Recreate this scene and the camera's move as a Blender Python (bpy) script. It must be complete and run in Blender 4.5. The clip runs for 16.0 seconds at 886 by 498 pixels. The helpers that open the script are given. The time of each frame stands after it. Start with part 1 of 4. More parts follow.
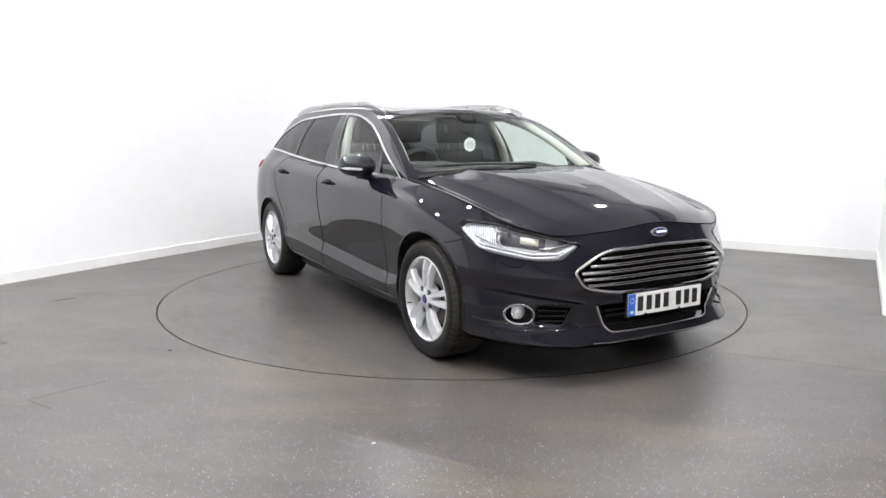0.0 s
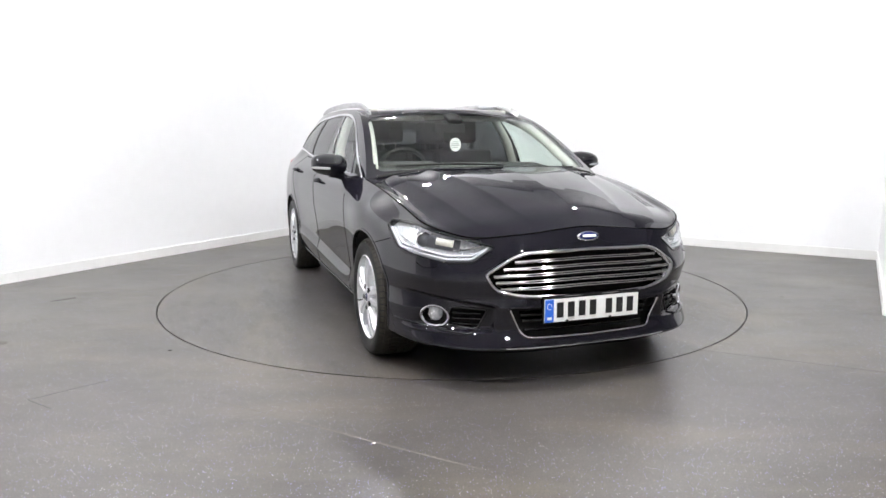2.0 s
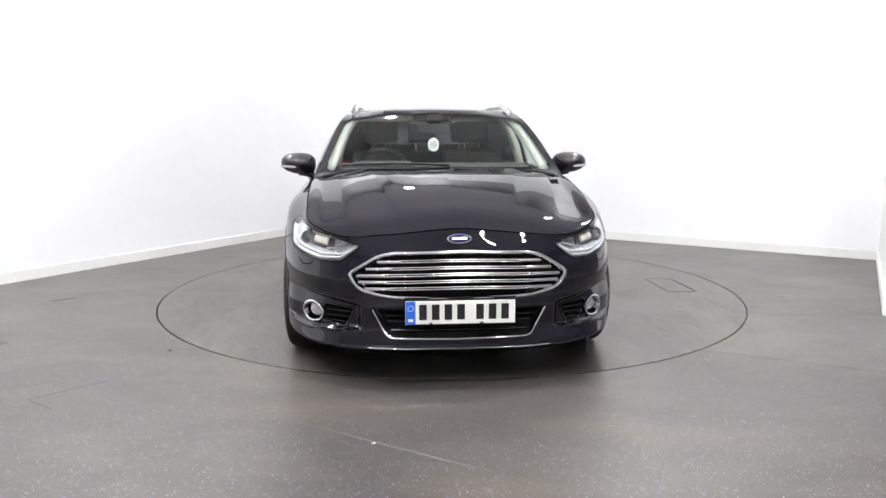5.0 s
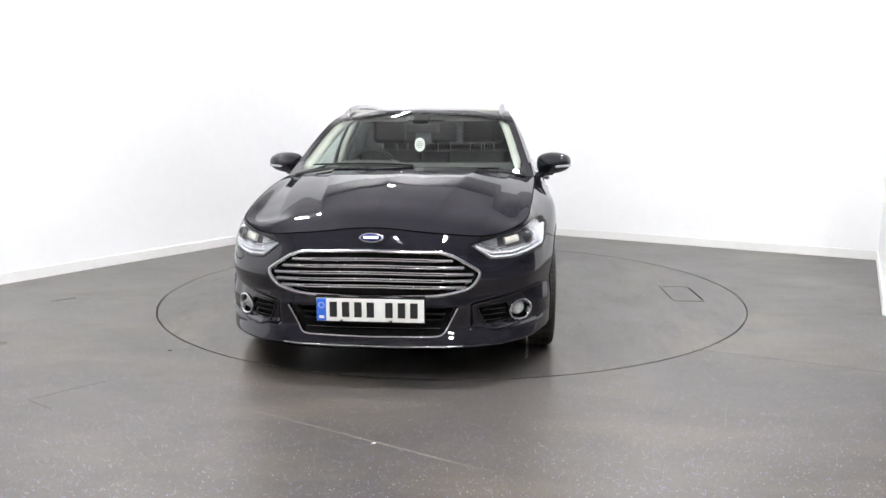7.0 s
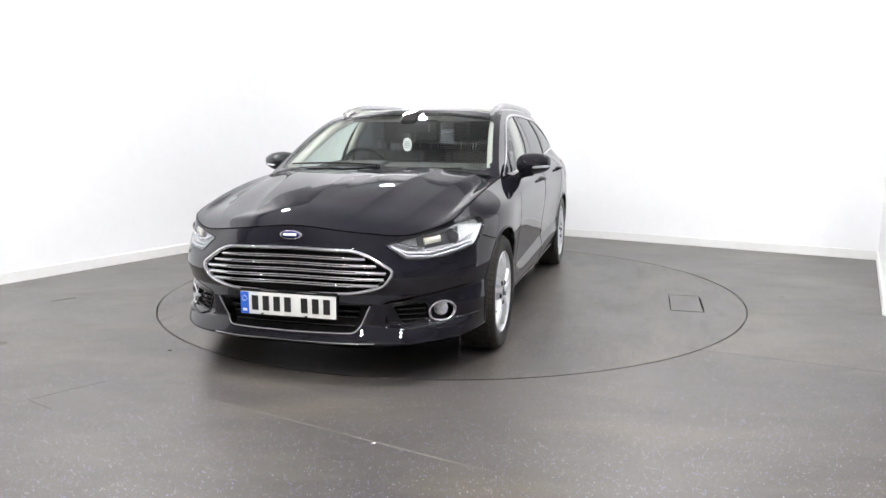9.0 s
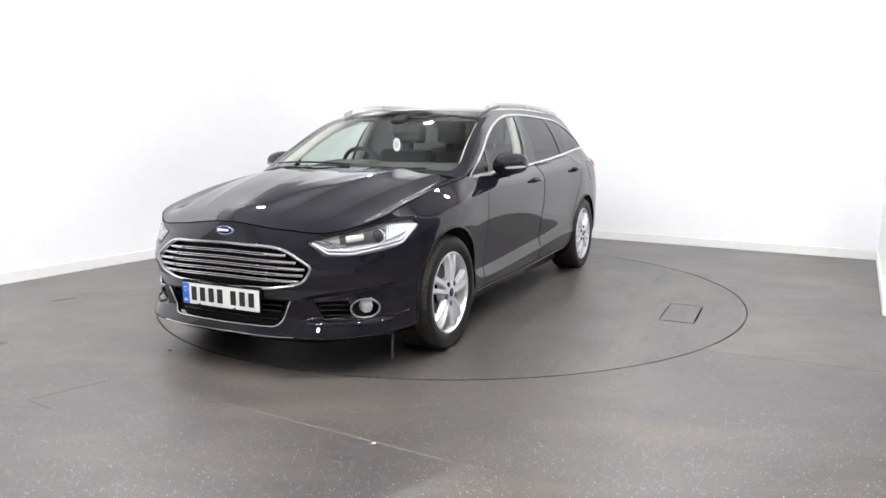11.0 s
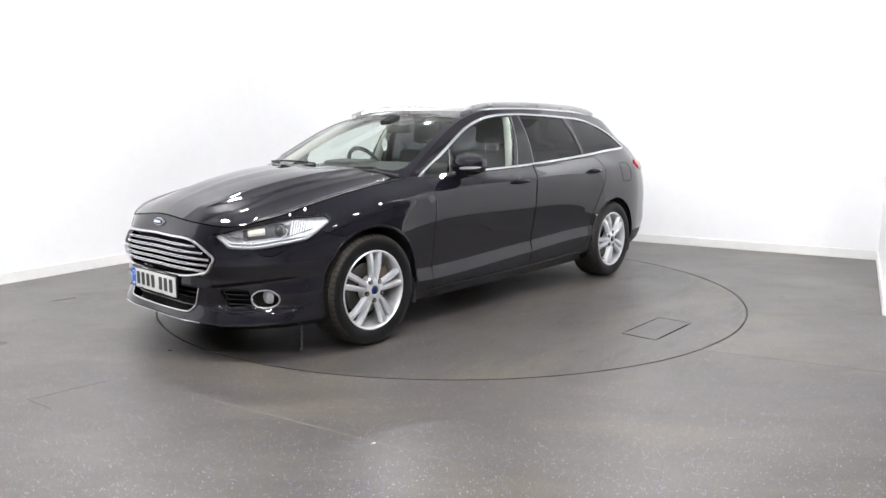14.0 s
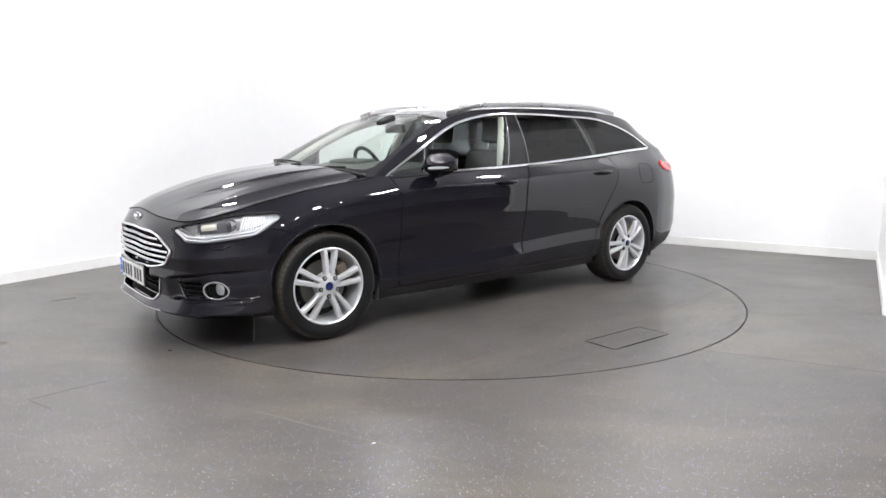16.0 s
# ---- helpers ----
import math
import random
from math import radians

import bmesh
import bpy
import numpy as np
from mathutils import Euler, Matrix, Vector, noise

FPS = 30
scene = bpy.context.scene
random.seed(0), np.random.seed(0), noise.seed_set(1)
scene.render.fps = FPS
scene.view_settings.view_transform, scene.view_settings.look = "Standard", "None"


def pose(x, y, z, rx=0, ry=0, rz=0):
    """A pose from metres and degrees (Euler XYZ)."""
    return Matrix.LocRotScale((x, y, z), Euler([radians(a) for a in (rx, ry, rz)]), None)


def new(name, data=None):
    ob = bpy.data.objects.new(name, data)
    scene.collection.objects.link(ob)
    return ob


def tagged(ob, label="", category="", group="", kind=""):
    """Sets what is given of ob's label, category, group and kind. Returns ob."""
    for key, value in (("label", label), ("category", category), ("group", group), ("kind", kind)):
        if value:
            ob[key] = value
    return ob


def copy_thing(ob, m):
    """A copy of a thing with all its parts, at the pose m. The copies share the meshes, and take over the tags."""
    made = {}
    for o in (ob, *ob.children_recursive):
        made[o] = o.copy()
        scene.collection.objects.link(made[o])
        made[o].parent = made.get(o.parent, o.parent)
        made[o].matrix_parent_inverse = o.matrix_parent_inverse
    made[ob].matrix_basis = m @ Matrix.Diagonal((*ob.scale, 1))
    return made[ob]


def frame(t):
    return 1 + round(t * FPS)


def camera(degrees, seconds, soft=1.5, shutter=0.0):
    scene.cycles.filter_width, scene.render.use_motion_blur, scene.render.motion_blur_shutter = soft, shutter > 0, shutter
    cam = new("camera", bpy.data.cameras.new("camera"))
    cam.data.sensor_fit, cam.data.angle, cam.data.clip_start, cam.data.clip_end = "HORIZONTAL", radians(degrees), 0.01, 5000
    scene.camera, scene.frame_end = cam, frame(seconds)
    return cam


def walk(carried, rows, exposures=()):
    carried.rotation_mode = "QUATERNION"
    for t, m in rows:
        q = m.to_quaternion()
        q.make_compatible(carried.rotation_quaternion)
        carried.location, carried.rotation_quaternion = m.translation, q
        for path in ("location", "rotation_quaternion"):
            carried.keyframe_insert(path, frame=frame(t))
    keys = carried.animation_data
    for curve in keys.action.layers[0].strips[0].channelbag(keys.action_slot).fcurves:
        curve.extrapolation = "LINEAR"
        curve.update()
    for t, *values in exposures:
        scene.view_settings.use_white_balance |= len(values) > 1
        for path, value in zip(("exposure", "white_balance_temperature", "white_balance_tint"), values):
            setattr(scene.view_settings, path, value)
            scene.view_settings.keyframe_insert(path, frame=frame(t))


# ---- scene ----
# fixed camera on a stand, eye 1.2 m above the floor; origin is the middle of the turntable
cam = camera(64.83, 16.0, soft=1.5)
EYE = (0.0, -5.623, 1.202)
AIM = pose(*EYE, 90 - 8.935, 0, 0.630) @ pose(0, 0, 0, 0, 0, -0.078)
walk(cam, [(0.0, AIM), (16.0, AIM)], exposures=((0.0, -0.03), (16.0, -0.03)))

# ---- world and light ----
world = bpy.data.worlds.new("hall_dark")
scene.world = world
world.use_nodes = True
world.node_tree.nodes["Background"].inputs[0].default_value = (0.5, 0.52, 0.55, 1)
world.node_tree.nodes["Background"].inputs[1].default_value = 0.03
# the first three, over the bay, are added only to brighten the back walls
SPOTS = ((-0.80, 3.75), (-2.75, 1.1), (2.2, 1.5), (-3.3, -0.9), (2.2, -1.2), (-3.6, -2.7), (-1.4, -2.6), (0.5, -2.8), (2.3, -2.8), (-2.6, -4.9), (-0.6, -5.1), (1.4, -5.1), (3.2, -4.6), (-1.6, -6.8), (1.6, -6.8))
SPOT_GLOW = 1400.0
# ---- materials ----
def shader(name, base, rough=0.5, metal=0.0, coat=0.0, spec=0.5, spread=0.0, scale=40.0, bump=0.0, bump_scale=120.0, rough_spread=0.0, emit=0.0):
    m = bpy.data.materials.new(name)
    m.use_nodes = True
    nt = m.node_tree
    b = nt.nodes["Principled BSDF"]
    b.inputs["Base Color"].default_value = (*base, 1)
    b.inputs["Roughness"].default_value = rough
    b.inputs["Metallic"].default_value = metal
    b.inputs["Coat Weight"].default_value = coat
    b.inputs["Coat Roughness"].default_value = 0.03
    b.inputs["Coat IOR"].default_value = 1.6
    b.inputs["Specular IOR Level"].default_value = spec
    co = nt.nodes.new("ShaderNodeTexCoord")
    if spread or rough_spread:
        big = nt.nodes.new("ShaderNodeTexNoise")
        big.inputs["Scale"].default_value = scale / 12
        big.inputs["Detail"].default_value = 5
        fine = nt.nodes.new("ShaderNodeTexNoise")
        fine.inputs["Scale"].default_value = scale
        fine.inputs["Detail"].default_value = 4
        nt.links.new(co.outputs["Object"], big.inputs["Vector"])
        nt.links.new(co.outputs["Object"], fine.inputs["Vector"])
        add = nt.nodes.new("ShaderNodeMath")
        nt.links.new(big.outputs["Fac"], add.inputs[0])
        nt.links.new(fine.outputs["Fac"], add.inputs[1])
        if spread:
            mr = nt.nodes.new("ShaderNodeMapRange")
            mr.inputs["From Min"].default_value, mr.inputs["From Max"].default_value = 0.7, 1.3
            mr.inputs["To Min"].default_value, mr.inputs["To Max"].default_value = 1 - spread, 1 + spread
            nt.links.new(add.outputs[0], mr.inputs["Value"])
            mul = nt.nodes.new("ShaderNodeVectorMath")
            mul.operation = "SCALE"
            mul.inputs[0].default_value = base
            nt.links.new(mr.outputs["Result"], mul.inputs["Scale"])
            nt.links.new(mul.outputs["Vector"], b.inputs["Base Color"])
        if rough_spread:
            mr2 = nt.nodes.new("ShaderNodeMapRange")
            mr2.inputs["From Min"].default_value, mr2.inputs["From Max"].default_value = 0.7, 1.3
            mr2.inputs["To Min"].default_value, mr2.inputs["To Max"].default_value = rough - rough_spread, rough + rough_spread
            nt.links.new(add.outputs[0], mr2.inputs["Value"])
            nt.links.new(mr2.outputs["Result"], b.inputs["Roughness"])
    if bump:
        nz = nt.nodes.new("ShaderNodeTexNoise")
        nz.inputs["Scale"].default_value = bump_scale
        nz.inputs["Detail"].default_value = 3
        bp = nt.nodes.new("ShaderNodeBump")
        bp.inputs["Strength"].default_value = bump
        bp.inputs["Distance"].default_value = 0.004
        nt.links.new(co.outputs["Object"], nz.inputs["Vector"])
        nt.links.new(nz.outputs["Fac"], bp.inputs["Height"])
        nt.links.new(bp.outputs["Normal"], b.inputs["Normal"])
    if emit:
        b.inputs["Emission Color"].default_value = (*base, 1)
        b.inputs["Emission Strength"].default_value = emit
    return m


def glazing(name, tint, ior=1.5):
    m = bpy.data.materials.new(name)
    m.use_nodes = True
    nt = m.node_tree
    nt.nodes.remove(nt.nodes["Principled BSDF"])
    out = nt.nodes["Material Output"]
    see, gloss, mix, fr, power, scaled = (nt.nodes.new("ShaderNode" + k) for k in ("BsdfTransparent", "BsdfGlossy", "MixShader", "LayerWeight", "Math", "Math"))
    see.inputs["Color"].default_value = (*tint, 1)
    gloss.inputs["Roughness"].default_value = 0.01
    fr.inputs["Blend"].default_value = 0.5
    base = ((ior - 1) / (ior + 1)) ** 2
    power.operation, power.inputs[1].default_value = "POWER", 5.0
    scaled.operation, scaled.inputs[1].default_value, scaled.inputs[2].default_value = "MULTIPLY_ADD", 1 - base, base
    nt.links.new(fr.outputs["Facing"], power.inputs[0])
    nt.links.new(power.outputs[0], scaled.inputs[0])
    nt.links.new(scaled.outputs[0], mix.inputs[0])
    nt.links.new(see.outputs[0], mix.inputs[1])
    nt.links.new(gloss.outputs[0], mix.inputs[2])
    nt.links.new(mix.outputs[0], out.inputs["Surface"])
    return m


def floor_vinyl(name="floor_vinyl", worn=0.0):
    """Dark grey safety vinyl: cloudy dirt, scuffs and a sparse light and blue glitter."""
    m = bpy.data.materials.new(name)
    m.use_nodes = True
    nt = m.node_tree
    b = nt.nodes["Principled BSDF"]
    co = nt.nodes.new("ShaderNodeTexCoord")

    def tex(scale, detail=4.0, stretch=(1, 1, 1), rough=0.55):
        mp = nt.nodes.new("ShaderNodeMapping")
        mp.inputs["Scale"].default_value = stretch
        mp.inputs["Location"].default_value = (3.7, 8.2, 0)
        nt.links.new(co.outputs["Object"], mp.inputs["Vector"])
        n = nt.nodes.new("ShaderNodeTexNoise")
        n.inputs["Scale"].default_value, n.inputs["Detail"].default_value, n.inputs["Roughness"].default_value = scale, detail, rough
        nt.links.new(mp.outputs["Vector"], n.inputs["Vector"])
        return n.outputs["Fac"]

    def remap(v, a, c, lo, hi):
        r = nt.nodes.new("ShaderNodeMapRange")
        for k, val in zip(("From Min", "From Max", "To Min", "To Max"), (a, c, lo, hi)):
            r.inputs[k].default_value = val
        nt.links.new(v, r.inputs["Value"])
        return r.outputs["Result"]

    def mixc(fac, a, c, mode="MIX"):
        x = nt.nodes.new("ShaderNodeMix")
        x.data_type, x.blend_type = "RGBA", mode
        for sock, val in ((x.inputs["Factor"], fac), (x.inputs["A"], a), (x.inputs["B"], c)):
            if hasattr(val, "is_linked"):
                nt.links.new(val, sock)
            else:
                sock.default_value = val
        return x.outputs["Result"]

    cloud = remap(tex(0.8, 8, (1, 1, 1), 0.65), 0.38, 0.62, 0, 1)
    col = mixc(cloud, (0.047, 0.043, 0.040, 1), (0.070, 0.064, 0.058, 1))
    scuff_tex = tex(2.6, 10, (1.0, 2.6, 1), 0.72)
    scuff = remap(scuff_tex, 0.54, 0.84, 0, 0.24 + 0.36 * worn)
    col = mixc(scuff, col, (0.018, 0.016, 0.015, 1))
    pale = remap(tex(1.1, 7, (0.7, 2.0, 1), 0.6), 0.50, 0.70, 0, 0.55)
    col = mixc(pale, col, (0.125, 0.108, 0.080, 1))
    # short dark rubber smears, thickest on the deck
    smear = remap(tex(7.0, 9, (0.55, 2.4, 1), 0.62), 0.50, 0.62, 0, 0.12 + 0.68 * worn)
    zone = remap(tex(0.9, 3), 0.40, 0.56, 0, 1)
    both = nt.nodes.new("ShaderNodeMath")
    both.operation = "MULTIPLY"
    nt.links.new(smear, both.inputs[0])
    nt.links.new(zone, both.inputs[1])
    col = mixc(both.outputs[0], col, (0.020, 0.017, 0.014, 1))
    grain = remap(tex(190, 3), 0.3, 0.7, 0.45, 1.50)
    sc = nt.nodes.new("ShaderNodeVectorMath")
    sc.operation = "SCALE"
    nt.links.new(col, sc.inputs[0])
    nt.links.new(grain, sc.inputs["Scale"])
    col = sc.outputs["Vector"]
    for size, keep, tone in ((84, 0.26, (0.70, 0.70, 0.76, 1)), (96, 0.42, (0.36, 0.35, 0.85, 1)), (110, 0.30, (0.24, 0.20, 0.13, 1)), (90, 0.45, (0.010, 0.010, 0.010, 1)), (130, 0.40, (0.020, 0.018, 0.016, 1))):
        vo = nt.nodes.new("ShaderNodeTexVoronoi")
        vo.inputs["Scale"].default_value = size
        nt.links.new(co.outputs["Object"], vo.inputs["Vector"])
        near = remap(vo.outputs["Distance"], 0.09, 0.19, 1, 0)
        sep = nt.nodes.new("ShaderNodeSeparateColor")
        nt.links.new(vo.outputs["Color"], sep.inputs[0])
        pick = remap(sep.outputs[0], 1 - keep, 1 - keep + 0.01, 0, 1)
        mu = nt.nodes.new("ShaderNodeMath")
        mu.operation = "MULTIPLY"
        nt.links.new(near, mu.inputs[0])
        nt.links.new(pick, mu.inputs[1])
        col = mixc(mu.outputs[0], col, tone)
    nt.links.new(col, b.inputs["Base Color"])
    rough = nt.nodes.new("ShaderNodeMath")
    nt.links.new(remap(tex(1.3, 6), 0.2, 0.8, 0.30, 0.41), rough.inputs[0])
    nt.links.new(remap(scuff_tex, 0.50, 0.76, 0, 0.06), rough.inputs[1])
    nt.links.new(rough.outputs[0], b.inputs["Roughness"])
    b.inputs["Specular IOR Level"].default_value = 0.5
    bp = nt.nodes.new("ShaderNodeBump")
    bp.inputs["Strength"].default_value, bp.inputs["Distance"].default_value = 0.06, 0.002
    nt.links.new(tex(260, 3), bp.inputs["Height"])
    nt.links.new(bp.outputs["Normal"], b.inputs["Normal"])
    return m


WALL_WHITE = shader("wall_white_paint", (0.86, 0.865, 0.875), 0.55, spread=0.015, scale=9, bump=0.05, bump_scale=160)
SKIRT_WHITE = shader("skirting_white_gloss", (0.80, 0.80, 0.79), 0.35, spread=0.03, scale=14)
FLOOR = floor_vinyl()
DECK = floor_vinyl("deck_vinyl", 0.55)
# greys put in for the hall's dimness, as the car paint reflects it
HALL_DARK = shader("hall_dim_grey", (0.42, 0.42, 0.42), 0.8, spread=0.2, scale=8)
HALL_DEEP = shader("hall_deep_grey", (0.26, 0.26, 0.26), 0.8, spread=0.2, scale=8)
GAP_DARK = shader("gap_dark", (0.006, 0.0055, 0.005), 0.9, spec=0.05)
CEILING_GREY = shader("ceiling_grey_paint", (0.80, 0.80, 0.80), 0.8, spread=0.05, scale=6)
LAMP_SPOT = shader("spot_diffuser", (0.99, 0.985, 1.0), 0.5, emit=SPOT_GLOW)
LAMP_FRAME = shader("lamp_frame_white", (0.7, 0.7, 0.7), 0.4, spread=0.03)
PAINT = shader("black_car_paint", (0.0072, 0.0068, 0.0106), 0.55, coat=1.0, spec=0.0, spread=0.25, scale=900)
GLOSS_BLACK = shader("gloss_black_plastic", (0.008, 0.008, 0.009), 0.16, spread=0.2, scale=300)
MATT_BLACK = shader("matt_black_plastic", (0.016, 0.016, 0.016), 0.6, spread=0.25, scale=60, bump=0.15, bump_scale=700)
VOID_BLACK = shader("dark_cavity", (0.006, 0.006, 0.006), 0.9, spread=0.2, scale=30)
CHROME = shader("bright_chrome", (0.78, 0.78, 0.80), 0.07, metal=1.0, rough_spread=0.03, scale=60)
SATIN = shader("satin_aluminium", (0.62, 0.62, 0.63), 0.30, metal=1.0, rough_spread=0.06, scale=90)
ALLOY = shader("silver_alloy", (0.72, 0.73, 0.75), 0.28, metal=0.6, coat=0.5, spread=0.05, scale=80)
DARK_SATIN = shader("dark_satin_metal", (0.22, 0.22, 0.23), 0.35, metal=0.8, spread=0.1, scale=60)
DISC = shader("brake_disc_steel", (0.20, 0.19, 0.18), 0.42, metal=0.9, spread=0.2, scale=120)
RUST = shader("brake_caliper_cast", (0.16, 0.12, 0.09), 0.7, spread=0.3, scale=60)
TYRE = shader("tyre_rubber", (0.0075, 0.0075, 0.008), 0.42, spec=0.22, spread=0.35, scale=50, bump=0.12, bump_scale=300)
TREAD = shader("tyre_tread_dusty", (0.022, 0.019, 0.014), 0.85, spread=0.35, scale=60, bump=0.2, bump_scale=300)
GLASS = glazing("windscreen_glass", (0.86, 0.93, 0.89), 1.66)
PRIVACY = glazing("privacy_glass", (0.085, 0.092, 0.098), 1.55)
LENS = glazing("lamp_lens", (0.93, 0.94, 0.95))
REFLECTOR = shader("lamp_reflector", (0.64, 0.65, 0.67), 0.22, metal=0.35, spread=0.3, scale=70, rough_spread=0.08)
LED = shader("lamp_light_guide", (0.46, 0.47, 0.49), 0.18, spread=0.03, scale=50)
MODULE = shader("lamp_module", (0.80, 0.78, 0.68), 0.25, metal=0.2, spread=0.15, scale=60)
LAMP_DARK = shader("lamp_dark_bezel", (0.10, 0.10, 0.11), 0.3, metal=0.5, spread=0.2, scale=80)
RED = shader("red_tail_lens", (0.55, 0.012, 0.02), 0.12, coat=0.6, spread=0.1, scale=60)
WHITE_PLATE = shader("plate_white", (0.80, 0.80, 0.77), 0.35, spread=0.02, scale=30)
PLATE_INK = shader("plate_black", (0.012, 0.012, 0.012), 0.4)
PLATE_BLUE = shader("plate_blue", (0.02, 0.13, 0.62), 0.35, spread=0.03)
BADGE_BLUE = shader("badge_blue", (0.008, 0.014, 0.10), 0.2, coat=0.8)
CLOTH = shader("dark_seat_cloth", (0.054, 0.056, 0.055), 0.9, spec=0.1, spread=0.12, scale=30)
DASH = shader("dark_dashboard", (0.062, 0.065, 0.061), 0.75, spec=0.2, spread=0.12, scale=30)
TRIM_PALE = shader("pale_pillar_trim", (0.48, 0.49, 0.44), 0.75, spread=0.04, scale=40)
STICKER = shader("white_sticker", (0.82, 0.83, 0.80), 0.5, spread=0.02)
STICKER_INK = shader("sticker_grey_print", (0.30, 0.33, 0.30), 0.6)
# ---- mesh tools ----
def part(name, bm, material, parent, label=""):
    """One mesh object from a bmesh, under a thing or a part."""
    me = bpy.data.meshes.new(name)
    bmesh.ops.recalc_face_normals(bm, faces=bm.faces)
    bm.to_mesh(me)
    bm.free()
    me.materials.append(material)
    ob = new(name, me)
    ob.parent = parent
    return tagged(ob, label)


def raw(name, verts, faces, material, parent, label="", normals=None, smooth=True):
    me = bpy.data.meshes.new(name)
    me.from_pydata([tuple(map(float, v)) for v in verts], [], [tuple(map(int, f)) for f in faces])
    me.materials.append(material)
    if smooth:
        me.polygons.foreach_set("use_smooth", [True] * len(me.polygons))
    me.update()
    if normals is not None:
        me.normals_split_custom_set_from_vertices([tuple(map(float, n)) for n in normals])
    ob = new(name, me)
    ob.parent = parent
    return tagged(ob, label)


def holder(name, parent, m=None, label=""):
    ob = new(name)
    ob.parent = parent
    if m is not None:
        ob.matrix_basis = m
    return tagged(ob, label)


def add_box(bm, size, m=None, bevel=0.0, seg=2):
    r = bmesh.ops.create_cube(bm, size=1, matrix=(m or Matrix()) @ Matrix.Diagonal((*size, 1)))
    if bevel:
        edges = list({e for v in r["verts"] for e in v.link_edges})
        bmesh.ops.bevel(bm, geom=edges, offset=bevel, segments=seg, profile=0.7, affect="EDGES")


def box_bm(size, m=None, bevel=0.0, seg=2):
    bm = bmesh.new()
    add_box(bm, size, m, bevel, seg)
    return bm


def smooth(ob, angle=35):
    me = ob.data
    me.polygons.foreach_set("use_smooth", [True] * len(me.polygons))
    me.set_sharp_from_angle(angle=radians(angle))
    return ob


def lathe(profile, n=64, axis="y"):
    """Turns (radius, along) points about the y axis (or x, z)."""
    verts, faces, k = [], [], len(profile)
    for i in range(n):
        a = 2 * math.pi * i / n
        for r, h in profile:
            p = (r * math.cos(a), h, r * math.sin(a))
            verts.append({"y": p, "x": (h, p[0], p[2]), "z": (p[0], p[2], h)}[axis])
    for i in range(n):
        for j in range(k - 1):
            a, b = i * k + j, ((i + 1) % n) * k + j
            faces.append((a, b, b + 1, a + 1))
    return verts, faces


def spline(points, n, tight=None, closed=False):
    """Cardinal spline through points (rows), n samples a span. tight: slack of the tangent at each point, 1 is usual."""
    P = np.array(points, float)
    k = len(P)
    prev = np.roll(P, 1, 0) if closed else np.vstack([2 * P[0] - P[1], P[:-1]])
    nxt = np.roll(P, -1, 0) if closed else np.vstack([P[1:], 2 * P[-1] - P[-2]])
    d0 = np.linalg.norm(P - prev, axis=-1, keepdims=True) + 1e-9
    d1 = np.linalg.norm(nxt - P, axis=-1, keepdims=True) + 1e-9
    T = ((P - prev) / d0 * d1 + (nxt - P) / d1 * d0) / (d0 + d1)
    if tight is not None:
        T = T * np.array(tight, float).reshape(-1, 1)
    out = []
    for i in range(k if closed else k - 1):
        j = (i + 1) % k
        L = np.linalg.norm(P[j] - P[i])
        for t in np.arange(n) / n:
            h = (2 * t**3 - 3 * t**2 + 1, t**3 - 2 * t**2 + t, -2 * t**3 + 3 * t**2, t**3 - t**2)
            out.append(h[0] * P[i] + h[1] * L * T[i] + h[2] * P[j] + h[3] * L * T[j])
    if not closed:
        out.append(P[-1])
    return np.array(out)


def resample(P, n):
    P = np.array(P, float)
    s = np.concatenate([[0], np.cumsum(np.linalg.norm(np.diff(P, axis=0), axis=1))])
    q = np.linspace(0, s[-1], n)
    return np.stack([np.interp(q, s, P[:, i]) for i in range(P.shape[1])], 1)


def rounded(poly, r, n=6):
    """A 2D outline with its corners rounded; r one radius or one for each corner."""
    P = [np.array(p, float) for p in poly]
    out = []
    for i, p in enumerate(P):
        a, b = P[i - 1] - p, P[(i + 1) % len(P)] - p
        la, lb = np.linalg.norm(a), np.linalg.norm(b)
        q = min(r[i] if isinstance(r, (list, tuple)) else r, la * 0.48, lb * 0.48)
        a, b = p + a / la * q, p + b / lb * q
        for t in np.linspace(0, 1, n):
            out.append((1 - t)**2 * a + 2 * t * (1 - t) * p + t * t * b)
    return np.array(out)


def coons(c0, c1, d0, d1):
    """A patch from its four edges: c0, c1 run along u at v=0, 1; d0, d1 along v at u=0, 1."""
    n, m = len(c0), len(d0)
    u, v = np.linspace(0, 1, n)[:, None, None], np.linspace(0, 1, m)[None, :, None]
    ruled = (1 - v) * c0[:, None] + v * c1[:, None] + (1 - u) * d0[None] + u * d1[None]
    return ruled - ((1 - u) * (1 - v) * c0[0] + u * (1 - v) * c0[-1] + (1 - u) * v * c1[0] + u * v * c1[-1])


